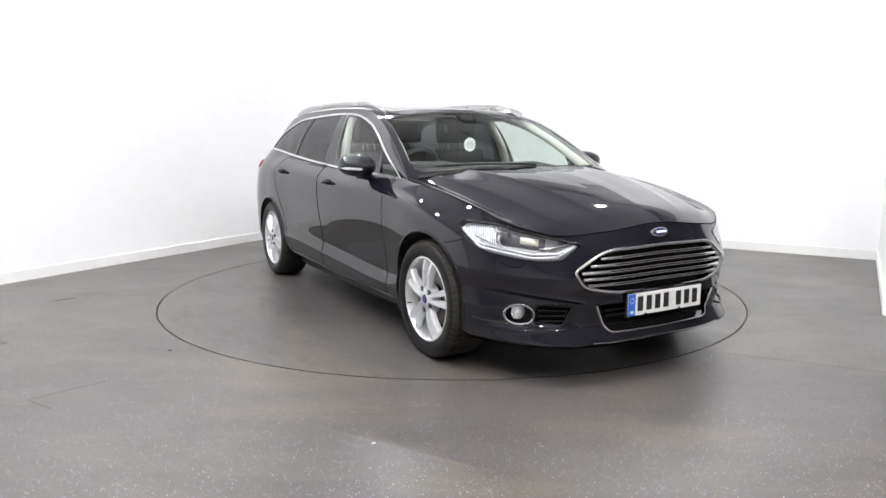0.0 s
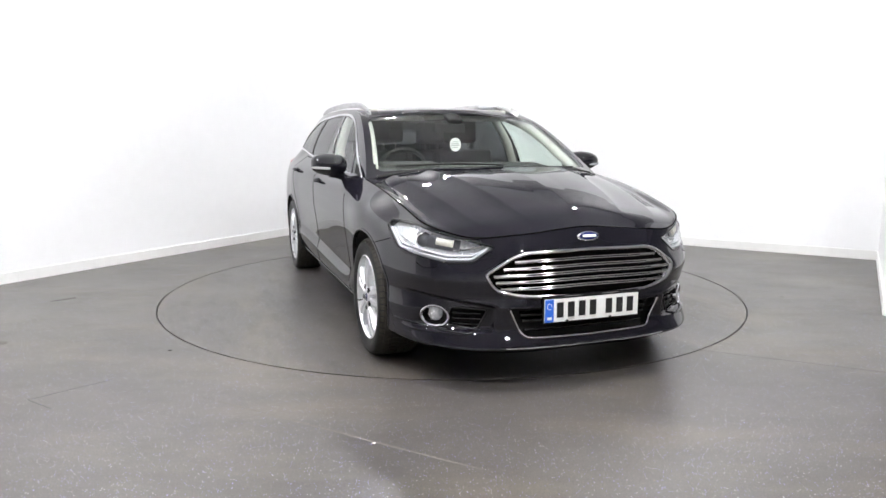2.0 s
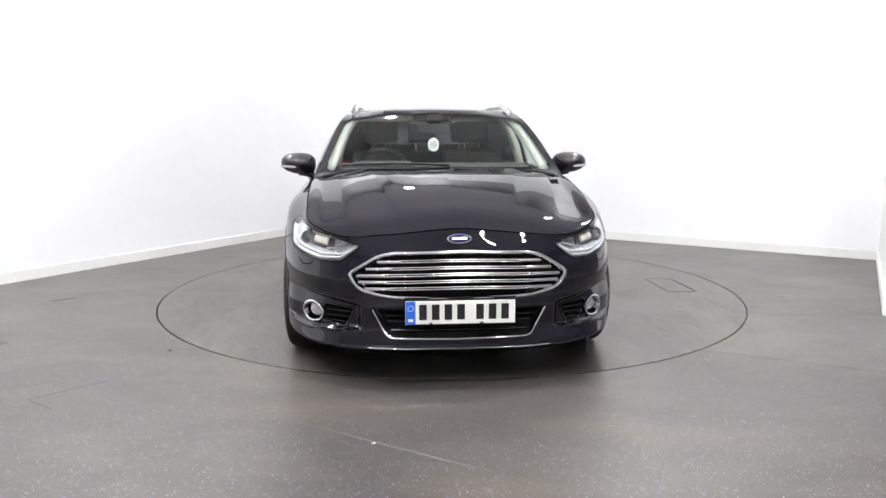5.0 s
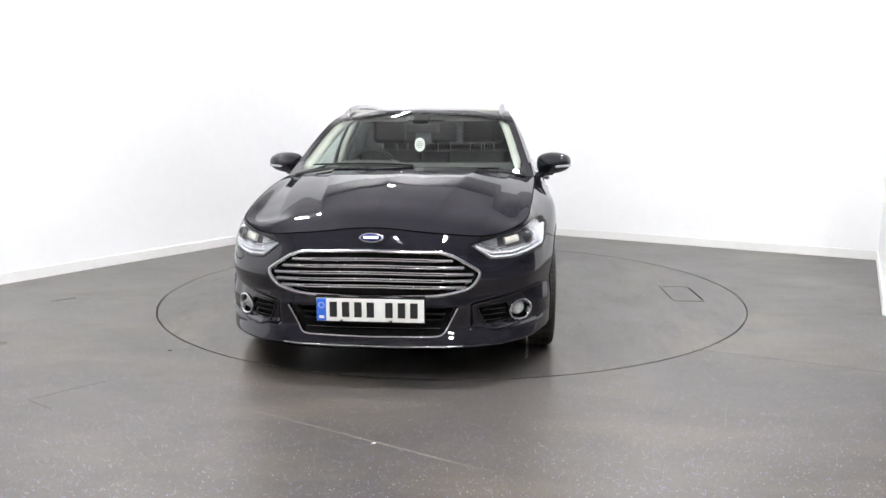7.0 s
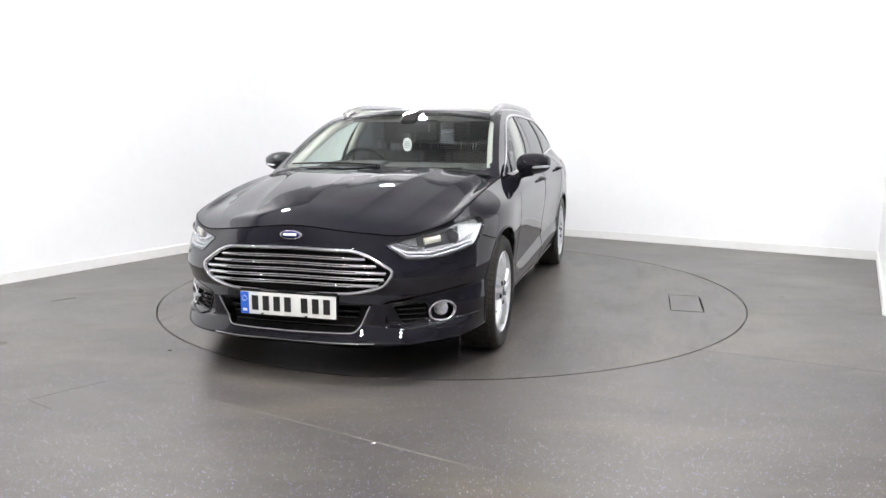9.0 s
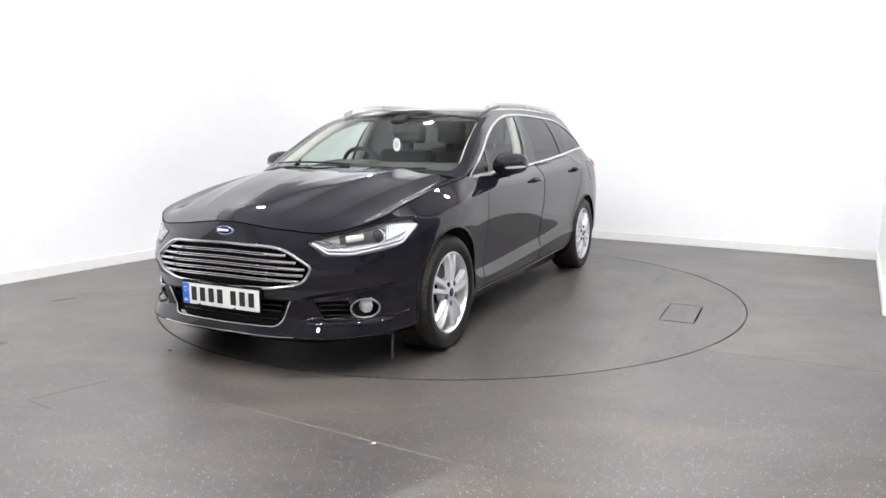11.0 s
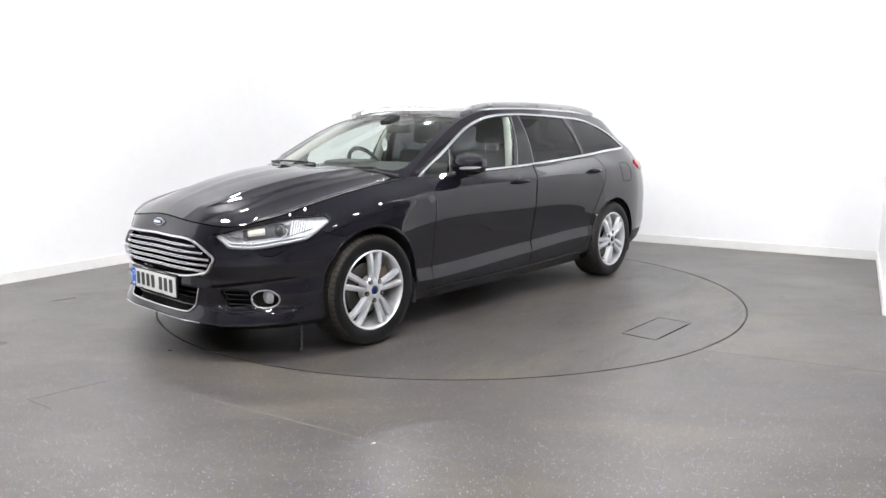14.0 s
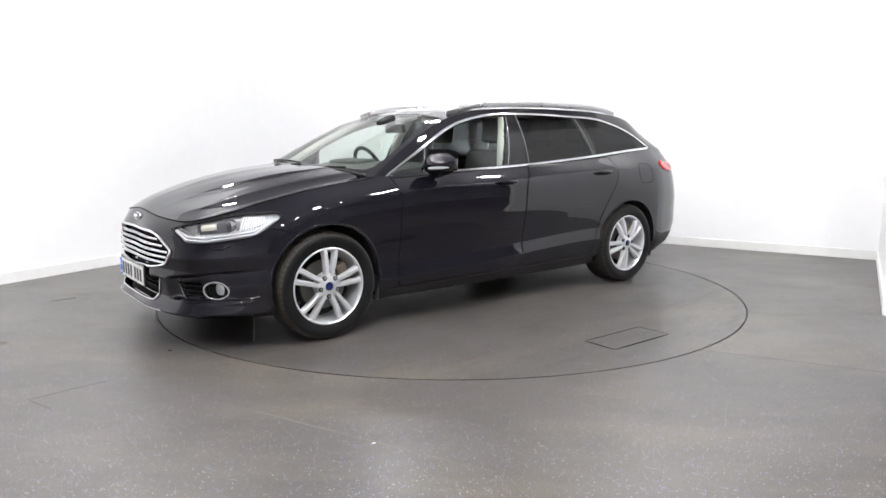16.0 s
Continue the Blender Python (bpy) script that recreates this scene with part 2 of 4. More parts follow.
class Shell:
    """A curved sheet made of a grid. Outlines are cut out of it along real edges; the pieces keep the sheet's smooth normals."""

    def __init__(self, grid):
        n, m, _ = grid.shape
        self.V = grid.reshape(-1, 3).copy()
        i, j = np.meshgrid(np.arange(n - 1), np.arange(m - 1), indexing="ij")
        a = (i * m + j).ravel()
        self.F = np.stack([a, a + m, a + m + 1, a + 1], 1)
        self.live = np.ones(len(self.F), bool)
        self.settle()
        e = np.concatenate([self.F[:, [0, 1]], self.F[:, [1, 2]], self.F[:, [2, 3]], self.F[:, [3, 0]]])
        self.E = np.unique(np.sort(e, 1), axis=0)

    def settle(self):
        V, F = self.V, self.F
        fn = np.cross(V[F[:, 2]] - V[F[:, 0]], V[F[:, 3]] - V[F[:, 1]])
        N = np.zeros_like(V)
        for k in range(4):
            np.add.at(N, F[:, k], fn)
        self.N = N / (np.linalg.norm(N, axis=1, keepdims=True) + 1e-12)

    def face_outward(self, way):
        if np.sum(self.N * np.array(way)) < 0:
            self.F = self.F[:, ::-1].copy()
            self.N = -self.N

    @staticmethod
    def distance(p, poly):
        a, b = poly, np.roll(poly, -1, 0)
        best = np.full(len(p), 1e9)
        spot = np.zeros_like(p)
        inside = np.zeros(len(p), bool)
        for q, r in zip(a, b):
            d = r - q
            t = np.clip(((p - q) @ d) / (d @ d + 1e-12), 0, 1)
            c = q + t[:, None] * d
            dist = np.linalg.norm(p - c, axis=1)
            w = dist < best
            best[w], spot[w] = dist[w], c[w]
            cross = (q[1] > p[:, 1]) != (r[1] > p[:, 1])
            x = q[0] + (p[:, 1] - q[1]) / (r[1] - q[1] + 1e-12) * d[0]
            inside ^= cross & (p[:, 0] < x)
        return np.where(inside, -best, best), spot

    def slide(self, idx, to, e1, e2):
        d = np.cross(e1, e2)
        n, v = self.N[idx], self.V[idx]
        a, b = to[:, 0] - v @ e1, to[:, 1] - v @ e2
        nd = n @ d
        nd = np.where(np.abs(nd) < 0.12, np.where(nd < 0, -0.12, 0.12), nd)
        c = -(a * (n @ e1) + b * (n @ e2)) / nd
        return v + a[:, None] * e1 + b[:, None] * e2 + c[:, None] * d

    def cut(self, poly, e1, e2, where=None):
        """Faces inside the outline leave the sheet; gives their numbers."""
        e1, e2 = np.array(e1, float), np.array(e2, float)
        p = np.stack([self.V @ e1, self.V @ e2], 1)
        dist, spot = self.distance(p, poly)
        ok = np.ones(len(p), bool) if where is None else where(self.V)
        dist[~ok] = 9.0
        snap = np.zeros(len(p), bool)
        for a, b in self.E[(dist[self.E[:, 0]] < 0) != (dist[self.E[:, 1]] < 0)]:
            if not (snap[a] or snap[b]):
                k = a if abs(dist[a]) < abs(dist[b]) else b
                snap[k] = ok[k]
        idx = np.where(snap)[0]
        self.V[idx] = self.slide(idx, spot[idx], e1, e2)
        dist[idx] = 0
        gone = self.live & (dist[self.F].sum(1) < -1e-6)
        self.live &= ~gone
        return np.where(gone)[0]

    def place(self, pts2, e1, e2, lift=0.0, where=None):
        """Points of the outline on the sheet, and the normals there."""
        e1, e2 = np.array(e1, float), np.array(e2, float)
        p = np.stack([self.V @ e1, self.V @ e2], 1)
        if where is not None:
            p[~where(self.V)] = 99.0
        idx = np.array([np.argmin(((p - q) ** 2).sum(1)) for q in pts2])
        n = self.N[idx]
        return self.slide(idx, np.array(pts2), e1, e2) + lift * n, n

    def piece(self, name, faces, material, parent, side=1, label="", lift=0.0, thick=0.0):
        F = self.F[faces]
        used, inv = np.unique(F, return_inverse=True)
        F = inv.reshape(F.shape)
        V, N = self.V[used] + lift * self.N[used], self.N[used].copy()
        if thick:
            k = len(V)
            e = np.concatenate([F[:, [0, 1]], F[:, [1, 2]], F[:, [2, 3]], F[:, [3, 0]]])
            seen = {}
            for a, b in e:
                seen[(a, b)] = seen.get((a, b), 0) + 1
            rim = [(a, b) for a, b in e if (b, a) not in seen]
            V = np.vstack([V, V - thick * N])
            N = np.vstack([N, -N])
            F = np.vstack([F, F[:, ::-1] + k, [(b, a, a + k, b + k) for a, b in rim]])
        if side < 0:
            V, N, F = V * [1, -1, 1], N * [1, -1, 1], F[:, ::-1]
        return raw(name, V, F, material, parent, label, N)


def sweep(name, pts, nrm, w, h, material, parent, closed=False, side=1, label="", sink=0.004, taper=False, crisp=50):
    """A rounded bead of width w and height h along points on a surface."""
    P, N = np.array(pts, float), np.array(nrm, float)
    T = np.roll(P, -1, 0) - np.roll(P, 1, 0)
    if not closed:
        T[0], T[-1] = P[1] - P[0], P[-1] - P[-2]
    T /= np.linalg.norm(T, axis=1, keepdims=True) + 1e-12
    B = np.cross(T, N)
    B /= np.linalg.norm(B, axis=1, keepdims=True) + 1e-12
    shape = [(-0.5, -sink / max(h, 1e-6)), (-0.5, 0.45), (-0.32, 0.9), (0, 1.0), (0.32, 0.9), (0.5, 0.45), (0.5, -sink / max(h, 1e-6))]
    k, n = len(shape), len(P)
    f = np.ones(n)
    if taper:
        q = np.linspace(0, 1, n)
        f = np.clip(np.minimum(q, 1 - q) * 8, 0.15, 1) ** 0.6
    V = np.stack([P + B * (a * w * f)[:, None] + N * ((b * h) if np.isscalar(b * h) else b * h) for a, b in shape], 1).reshape(-1, 3)
    F = []
    for i in range(n if closed else n - 1):
        j = (i + 1) % n
        for q in range(k):
            r = (q + 1) % k
            F.append((i * k + q, j * k + q, j * k + r, i * k + r))
    if not closed:
        F += [tuple(range(k))[::-1], tuple((n - 1) * k + q for q in range(k))]
    if side < 0:
        V = V * [1, -1, 1]
        F = [f_[::-1] for f_ in F]
    ob = raw(name, V, F, material, parent, label)
    return smooth(ob, crisp)


def tube(name, pts, r, material, parent, label="", n=8, radii=None):
    P = np.array(pts, float)
    T = np.gradient(P, axis=0)
    T /= np.linalg.norm(T, axis=1, keepdims=True) + 1e-12
    ref = np.array([0, 0, 1.0]) if abs(T[0, 2]) < 0.9 else np.array([1.0, 0, 0])
    V = []
    for i, (p, t) in enumerate(zip(P, T)):
        a = np.cross(t, ref)
        a /= np.linalg.norm(a) + 1e-12
        b = np.cross(t, a)
        q = radii[i] if radii is not None else r
        V += [p + q * (math.cos(c) * a + math.sin(c) * b) for c in np.arange(n) * 2 * math.pi / n]
    F = [(i * n + j, i * n + (j + 1) % n, (i + 1) * n + (j + 1) % n, (i + 1) * n + j) for i in range(len(P) - 1) for j in range(n)]
    F += [tuple(range(n))[::-1], tuple((len(P) - 1) * n + j for j in range(n))]
    return raw(name, V, F, material, parent, label)
# ---- the hall: floor, walls, turntable, ceiling lights ----
TABLE_R = 2.236
HEIGHT = 4.3
BAY_TOP = 3.3


def ring_sheet(r_in, half, n=128):
    """Floor with a round opening: a ring that reaches out to a square."""
    verts, faces = [], []
    for k, r in enumerate((r_in, r_in, 3.2)):
        for i in range(n):
            a = 2 * math.pi * i / n
            verts.append((r * math.cos(a), r * math.sin(a), -0.12 if k == 0 else 0.0))
    for i in range(n):
        a = 2 * math.pi * i / n
        s = half / max(abs(math.cos(a)), abs(math.sin(a)))
        verts.append((s * math.cos(a), s * math.sin(a), 0.0))
    for k in range(3):
        for i in range(n):
            j = (i + 1) % n
            faces.append((k * n + i, (k + 1) * n + i, (k + 1) * n + j, k * n + j))
    return verts, faces


tagged(raw("floor", *ring_sheet(TABLE_R + 0.011, 13.0), FLOOR, None, smooth=False), "scuffed dark grey speckled vinyl floor", kind="structure")
tagged(raw("floor_pit", *lathe([(0.001, -0.11), (TABLE_R + 0.1, -0.11)], 64, "z"), GAP_DARK, None), "dark pit under the turntable", kind="structure")


def wall(name, a, b, t=0.12, skirting=True, material=WALL_WHITE, label="smooth white painted wall"):
    a, b = Vector((*a, 0)), Vector((*b, 0))
    d = b - a
    m = pose(a.x, a.y, 0, 0, 0, math.degrees(math.atan2(d.y, d.x)))
    ob = part(name, box_bm((d.length, t, BAY_TOP + 0.025), pose(d.length / 2, t / 2, BAY_TOP / 2 - 0.0125)), material, None)
    ob.matrix_world = m
    # unseen grey band, added for the darker reflection above the white panels
    upper = part("upper_reflect_band", box_bm((d.length, t, HEIGHT + 0.02 - BAY_TOP), pose(d.length / 2, t / 2 + 0.004, (HEIGHT + 0.02 + BAY_TOP) / 2)), HALL_DARK, None)
    upper.matrix_world = m
    tagged(upper, "unseen grey band added above the wall panels", kind="structure")
    tagged(ob, label, kind="structure")
    if skirting:
        s = part("baseboard", box_bm((d.length - 0.02, 0.014, 0.095), pose(d.length / 2, -0.007, 0.0475), 0.003), SKIRT_WHITE, None)
        s.matrix_world = m
        tagged(s, "low white gloss skirting board", kind="structure")
    return ob


CORNER_NW, CORNER_NE = (-1.167, 4.769), (4.276, 1.308)
wall("wall_west", (-5.6, -3.16), CORNER_NW)
wall("wall_hall_west", (-8.3, -7.99), (-5.6, -3.16), skirting=False, material=HALL_DARK, label="unseen plain grey wall added to close the hall")
wall("wall_north", CORNER_NW, CORNER_NE)
wall("wall_east", CORNER_NE, (2.98, -0.93))
# the hall behind the camera, never seen directly: walls added for the car to reflect
wall("wall_far_east", (9.5, -1.0), (3.5, -12.0), skirting=False, material=HALL_DEEP, label="unseen plain grey wall added to close the hall")
wall("wall_far_north", (4.30, 1.45), (9.6, -1.6), skirting=False, material=HALL_DEEP, label="unseen plain grey wall added to close the hall")
wall("wall_south", (4.5, -11.5), (-9.5, -6.6), skirting=False, material=HALL_DARK, label="unseen plain grey wall added to close the hall")
tagged(part("ceiling", box_bm((26, 26, 0.1), pose(0, 0, HEIGHT + 0.05)), CEILING_GREY, None), "plain grey painted ceiling", kind="structure")

# seams, slots and scars of the floor
def scar(name, a, b, w, label, material=GAP_DARK, h=0.0012):
    a, b = np.array([*a, 0.0]), np.array([*b, 0.0])
    P = a + np.linspace(0, 1, 12)[:, None] * (b - a)
    P[:, :2] += np.random.uniform(-0.002, 0.002, (12, 2))
    ob = sweep(name, P, np.tile([0, 0, 1.0], (12, 1)), w, h, material, None, sink=0.003, taper=True)
    return tagged(ob, label, kind="structure")


SCUFF_PALE = shader("scuff_pale", (0.115, 0.106, 0.094), 0.6, spread=0.25, scale=60)
SEAM = shader("vinyl_seam", (0.03, 0.028, 0.026), 0.5, spread=0.2, scale=60)
scar("floor_slot", (-3.01, -0.53), (-2.88, -0.40), 0.012, "short dark slot in the vinyl floor")
scar("floor_slot", (-1.98, -2.53), (-1.80, -2.64), 0.006, "short dark slot in the vinyl floor", SEAM)
scar("floor_slot", (-1.98, -2.53), (-1.72, -2.25), 0.005, "short dark slot in the vinyl floor", SEAM)
scar("floor_seam", (1.39, -1.70), (2.72, -2.32), 0.006, "fine dark welded seam in the vinyl floor", SEAM, 0.0006)
scar("floor_scratch", (-1.20, -2.47), (0.12, -3.21), 0.010, "long pale scratch across the vinyl floor", SCUFF_PALE, 0.0004)

FLECK = shader("pale_fleck", (0.55, 0.53, 0.48), 0.6)
for fx, fy, r, mt, lb in ((-0.308, -2.985, 0.006, FLECK, "small pale paint fleck stuck to the floor"), (-2.72, -1.62, 0.05, SCUFF_PALE, "pale flattened stain on the floor"), (-1.62, -1.75, 0.009, GAP_DARK, "small dark crumb lying on the floor"), (2.55, -0.35, 0.008, GAP_DARK, "small dark crumb lying on the floor"), (1.9, -2.9, 0.006, FLECK, "small pale paint fleck stuck to the floor")):
    cv, cf = lathe([(0.0005, 0.0016), (r * 0.7, 0.0014), (r, 0.0)], 14, "z")
    tagged(raw("floor_fleck", [(fx + x * 1.4, fy + y, z) for x, y, z in cv], cf, mt, None), lb, "floor fleck")

# turntable, with its access hatch
turntable = tagged(new("turntable"), "flush round vinyl-topped vehicle turntable with an access hatch", "turntable")
HX0, HX1, HY0, HY1 = -0.195, 0.330, 1.715, 1.938
disc_v, disc_f = lathe([(0.02, 0.0), (0.7, 0.0), (1.3, 0.0), (TABLE_R - 0.006, 0.0), (TABLE_R, 0.0), (TABLE_R, -0.05)], 160, "z")
raw("deck", disc_v + [(0.02 * math.cos(a * 2 * math.pi / 160), 0.02 * math.sin(a * 2 * math.pi / 160), 0) for a in range(160)], disc_f + [tuple(i * 6 for i in range(160))], DECK, turntable, smooth=False)
hatch = holder("hatch", turntable)
for a, b, w in (((HX0, HY0), (HX1, HY0), 0.008), ((HX0, HY1), (HX1, HY1), 0.014), ((HX0, HY0), (HX0, HY1), 0.005), ((HX1, HY0), (HX1, HY1), 0.013)):
    P = np.array([*a, 0.0]) + np.linspace(0, 1, 6)[:, None] * (np.array([*b, 0.0]) - np.array([*a, 0.0]))
    sweep("slot", P, np.tile([0, 0, 1.0], (6, 1)), w, 0.0012, GAP_DARK, hatch, sink=0.003, taper=True)

# small bright lamps on the ceiling; three over the bay are added fill
def ceiling_light(name, w, d, glow, label, group):
    lamp = tagged(new(name), label, "ceiling light", group)
    for sx, sy, lx, ly in ((0, d / 2 - 0.015, w, 0.03), (0, 0.015 - d / 2, w, 0.03), (w / 2 - 0.015, 0, 0.03, d - 0.061), (0.015 - w / 2, 0, 0.03, d - 0.061)):
        part("frame", box_bm((lx, ly, 0.05), pose(sx, sy, -0.025), 0.004), LAMP_FRAME, lamp)
    part("diffuser", box_bm((w - 0.062, d - 0.062, 0.012), pose(0, 0, -0.03)), glow, lamp, "glowing white diffuser")
    return lamp


spot = None
for lx, ly in SPOTS:
    m = pose(lx, ly, HEIGHT, 0, 0, 28)
    if spot is None:
        spot = ceiling_light("ceiling_spot", 0.28, 0.16, LAMP_SPOT, "unseen small bright rectangular lamp on the grey ceiling", "ceiling lamps")
        spot.matrix_world = m
    else:
        copy_thing(spot, m)
# ---- the car: x forward, y to its left, z up, origin on the ground midway between the axles ----
car = tagged(new("estate_car"), "glossy black estate car with silver alloy wheels on a turntable", "car")
AXLE, WHEEL_Z = 1.425, 0.329

# feature lines, from the middle of the nose round the side to the middle of the tail
BOTTOM = [(2.24, 0, .165), (2.23, .36, .165), (2.16, .55, .165), (2.03, .70, .17), (1.77, .83, .175), (1.42, .84, .18), (.95, .83, .175), (0, .83, .175), (-.9, .83, .185), (-1.425, .83, .20), (-1.95, .80, .21), (-2.20, .62, .22), (-2.30, .34, .22), (-2.32, 0, .22)]
SILL = [(2.31, 0, .205), (2.295, .38, .205), (2.225, .58, .20), (2.08, .745, .205), (1.80, .87, .215), (1.42, .89, .23), (.95, .872, .235), (0, .872, .24), (-.9, .875, .26), (-1.425, .88, .27), (-1.95, .85, .27), (-2.27, .68, .27), (-2.38, .36, .27), (-2.40, 0, .27)]
FLARE = [(2.27, 0, .30), (2.26, .36, .29), (2.20, .56, .27), (2.07, .735, .255), (1.80, .875, .27), (1.42, .905, .30), (.95, .894, .30), (0, .896, .345), (-.9, .907, .40), (-1.425, .91, .38), (-1.95, .875, .36), (-2.32, .70, .36), (-2.43, .38, .36), (-2.45, 0, .36)]
CREASE = [(2.30, 0, .40), (2.28, .36, .40), (2.196, .572, .385), (2.058, .748, .372), (1.78, .885, .37), (1.42, .912, .41), (.95, .880, .385), (0, .879, .425), (-.9, .893, .465), (-1.425, .915, .46), (-1.95, .88, .44), (-2.33, .72, .44), (-2.45, .38, .44), (-2.47, 0, .44)]
TUCK = [(2.300, 0, .46), (2.275, .36, .455), (2.193, .560, .450), (2.046, .735, .445), (1.766, .876, .458), (1.42, .918, .51), (.95, .898, .54), (0, .896, .57), (-.9, .905, .60), (-1.425, .922, .59), (-1.95, .884, .57), (-2.33, .72, .56), (-2.45, .38, .55), (-2.47, 0, .55)]
MIDDLE = [(2.305, 0, .52), (2.285, .36, .52), (2.205, .57, .52), (2.06, .745, .52), (1.76, .882, .55), (1.42, .922, .60), (.95, .915, .69), (0, .914, .735), (-.9, .918, .76), (-1.425, .925, .72), (-1.95, .885, .70), (-2.33, .72, .68), (-2.45, .38, .66), (-2.47, 0, .66)]
SHOULDER = [(2.275, 0, .67), (2.260, .36, .655), (2.175, .55, .635), (2.03, .735, .645), (1.74, .858, .70), (1.42, .905, .80), (.95, .905, .855), (0, .900, .90), (-.9, .895, .94), (-1.425, .895, .955), (-1.95, .845, .95), (-2.30, .68, .94), (-2.40, .36, .93), (-2.42, 0, .93)]
BELT = [(2.240, 0, .770), (2.215, .36, .740), (2.14, .56, .728), (2.00, .715, .772), (1.72, .765, .845), (1.42, .785, .905), (1.04, .80, .955), (0, .795, .985), (-.9, .775, 1.035), (-1.425, .760, 1.07), (-1.95, .715, 1.115), (-2.20, .62, 1.11), (-2.30, .35, 1.10), (-2.32, 0, 1.10)]
LINES = [BOTTOM, SILL, FLARE, CREASE, TUCK, MIDDLE, SHOULDER, BELT]
XZ = ((1, 0, 0), (0, 0, 1))
YZ = ((0, 1, 0), (0, 0, 1))
QZ = ((-math.sqrt(0.5), math.sqrt(0.5), 0), (0, 0, 1))


def mirrored_line(L, n):
    """The spline of a feature line, square to the middle plane at both ends."""
    a, b = L[1], L[-2]
    full = [(a[0], -a[1], a[2])] + list(L) + [(b[0], -b[1], b[2])]
    return spline(full, n)[n:-n]


SPAN = 20
side_curves = np.array([mirrored_line(L, SPAN) for L in LINES])
BELT_CURVE = side_curves[-1]
side_grid = np.stack([spline(side_curves[:, i], 11, tight=(0.8, 0.5, 0.5, 0.35, 0.9, 0.8, 0.8, 0.9)) for i in range(side_curves.shape[1])])
# pocket round the fog lamp: set back under a rising ledge, over a lower blade
soft = lambda q: np.clip(q, 0, 1) ** 2 * (3 - 2 * np.clip(q, 0, 1))
gx, gy, gz = side_grid[..., 0], side_grid[..., 1], side_grid[..., 2]
ledge = 0.408 + 0.16 * (gy - 0.48)
pocket = soft((gy - 0.465) / 0.04) * soft((0.865 - gy) / 0.10) * soft((ledge - gz) / 0.018) * soft((gz - 0.272) / 0.016) * (gx > 1.5)
side_grid[..., 0] -= 0.030 * pocket
side_grid[..., 1] -= 0.012 * pocket
body = Shell(side_grid)
body.face_outward(np.sign(body.V) * [0.3, 1, 0])
FRONT = lambda V: V[:, 0] > 1.0
FLANK = lambda V: (np.abs(V[:, 1]) > 0.6) & (V[:, 0] < 2.0) & (V[:, 0] > -2.1)


def ellipse(cx, cz, rx, rz, n=48):
    a = np.arange(n) * 2 * math.pi / n
    return np.stack([cx + rx * np.cos(a), cz + rz * np.sin(a)], 1)


R2 = math.sqrt(0.5)
ARCH_F, ARCH_R = ellipse(AXLE, WHEEL_Z, 0.368, 0.368, 72), ellipse(-AXLE, WHEEL_Z, 0.368, 0.368, 72)
GRILLE = rounded([(-0.2, .664), (.365, .655), (.524, .555), (.482, .482), (.345, .449), (-0.2, .440)], [0, .07, .022, .04, .12, 0])
LOWER = rounded([(-0.2, .400), (.415, .392), (.345, .252), (-0.2, .246)], [0, .012, .03, 0])
LAMP = rounded([(-1.740 * R2, .684), (-1.61 * R2, .608), (-1.42 * R2, .604), (-1.00 * R2, .645), (-.838 * R2, .748), (-.880 * R2, .784), (-1.13 * R2, .776), (-1.27 * R2, .752), (-1.55 * R2, .713)], [.008, .02, .1, .06, .02, .02, .08, .05, .05])
FOG = ellipse(.714, .336, .052, .050, 32)
VENT = rounded([(.50, .382), (.655, .392), (.675, .302), (.545, .283)], .02)

wheel_cut = list(body.cut(ARCH_F, *XZ, FLANK)) + list(body.cut(ARCH_R, *XZ, FLANK))
grille_faces = body.cut(GRILLE, *YZ, FRONT)
lower_faces = body.cut(LOWER, *YZ, FRONT)
lamp_faces = body.cut(LAMP, *QZ, lambda V: (V[:, 0] > 1.5) & (V[:, 1] > 0.3))
fog_faces = body.cut(FOG, *YZ, lambda V: V[:, 0] > 1.85)
vent_faces = body.cut(VENT, *YZ, lambda V: V[:, 0] > 1.85)
DOOR_F = rounded([(.925, .945), (.902, .86), (.905, .245), (-.185, .262), (-.215, .90), (-.325, .995)], [0, .02, .03, .03, .1, 0])
DOOR_R = rounded([(-.330, .995), (-.222, .90), (-.192, .262), (-.97, .290), (-1.02, .46), (-1.10, .66), (-1.25, .86), (-1.275, 1.05)], [0, .1, .03, .03, .1, .15, .1, 0])
door_f_faces = body.cut(DOOR_F, *XZ, FLANK)
door_r_faces = body.cut(DOOR_R, *XZ, FLANK)
REST = np.where(body.live)[0]
cx = body.V[body.F[REST]].mean(1)
bumper_f = REST[(cx[:, 0] > 1.62) & (cx[:, 2] < 0.70 - 0.35 * np.clip(1.75 - cx[:, 0], 0, 1)) | (cx[:, 0] > 2.12)]
bumper_r = REST[(cx[:, 0] < -1.85) & (cx[:, 2] < 0.74)]
sill_f = REST[(cx[:, 0] < 1.2) & (cx[:, 0] > -1.2) & (cx[:, 2] < 0.262)]
others = np.setdiff1d(REST, np.concatenate([bumper_f, bumper_r, sill_f]))
co = body.V[body.F[others]].mean(1)
wing = others[co[:, 0] > 0.0]
quarter = others[co[:, 0] <= 0.0]

sides = ((1, "left"), (-1, "right"))
valance = body.V[body.F[bumper_r]].mean(1)[:, 2] > 0.37
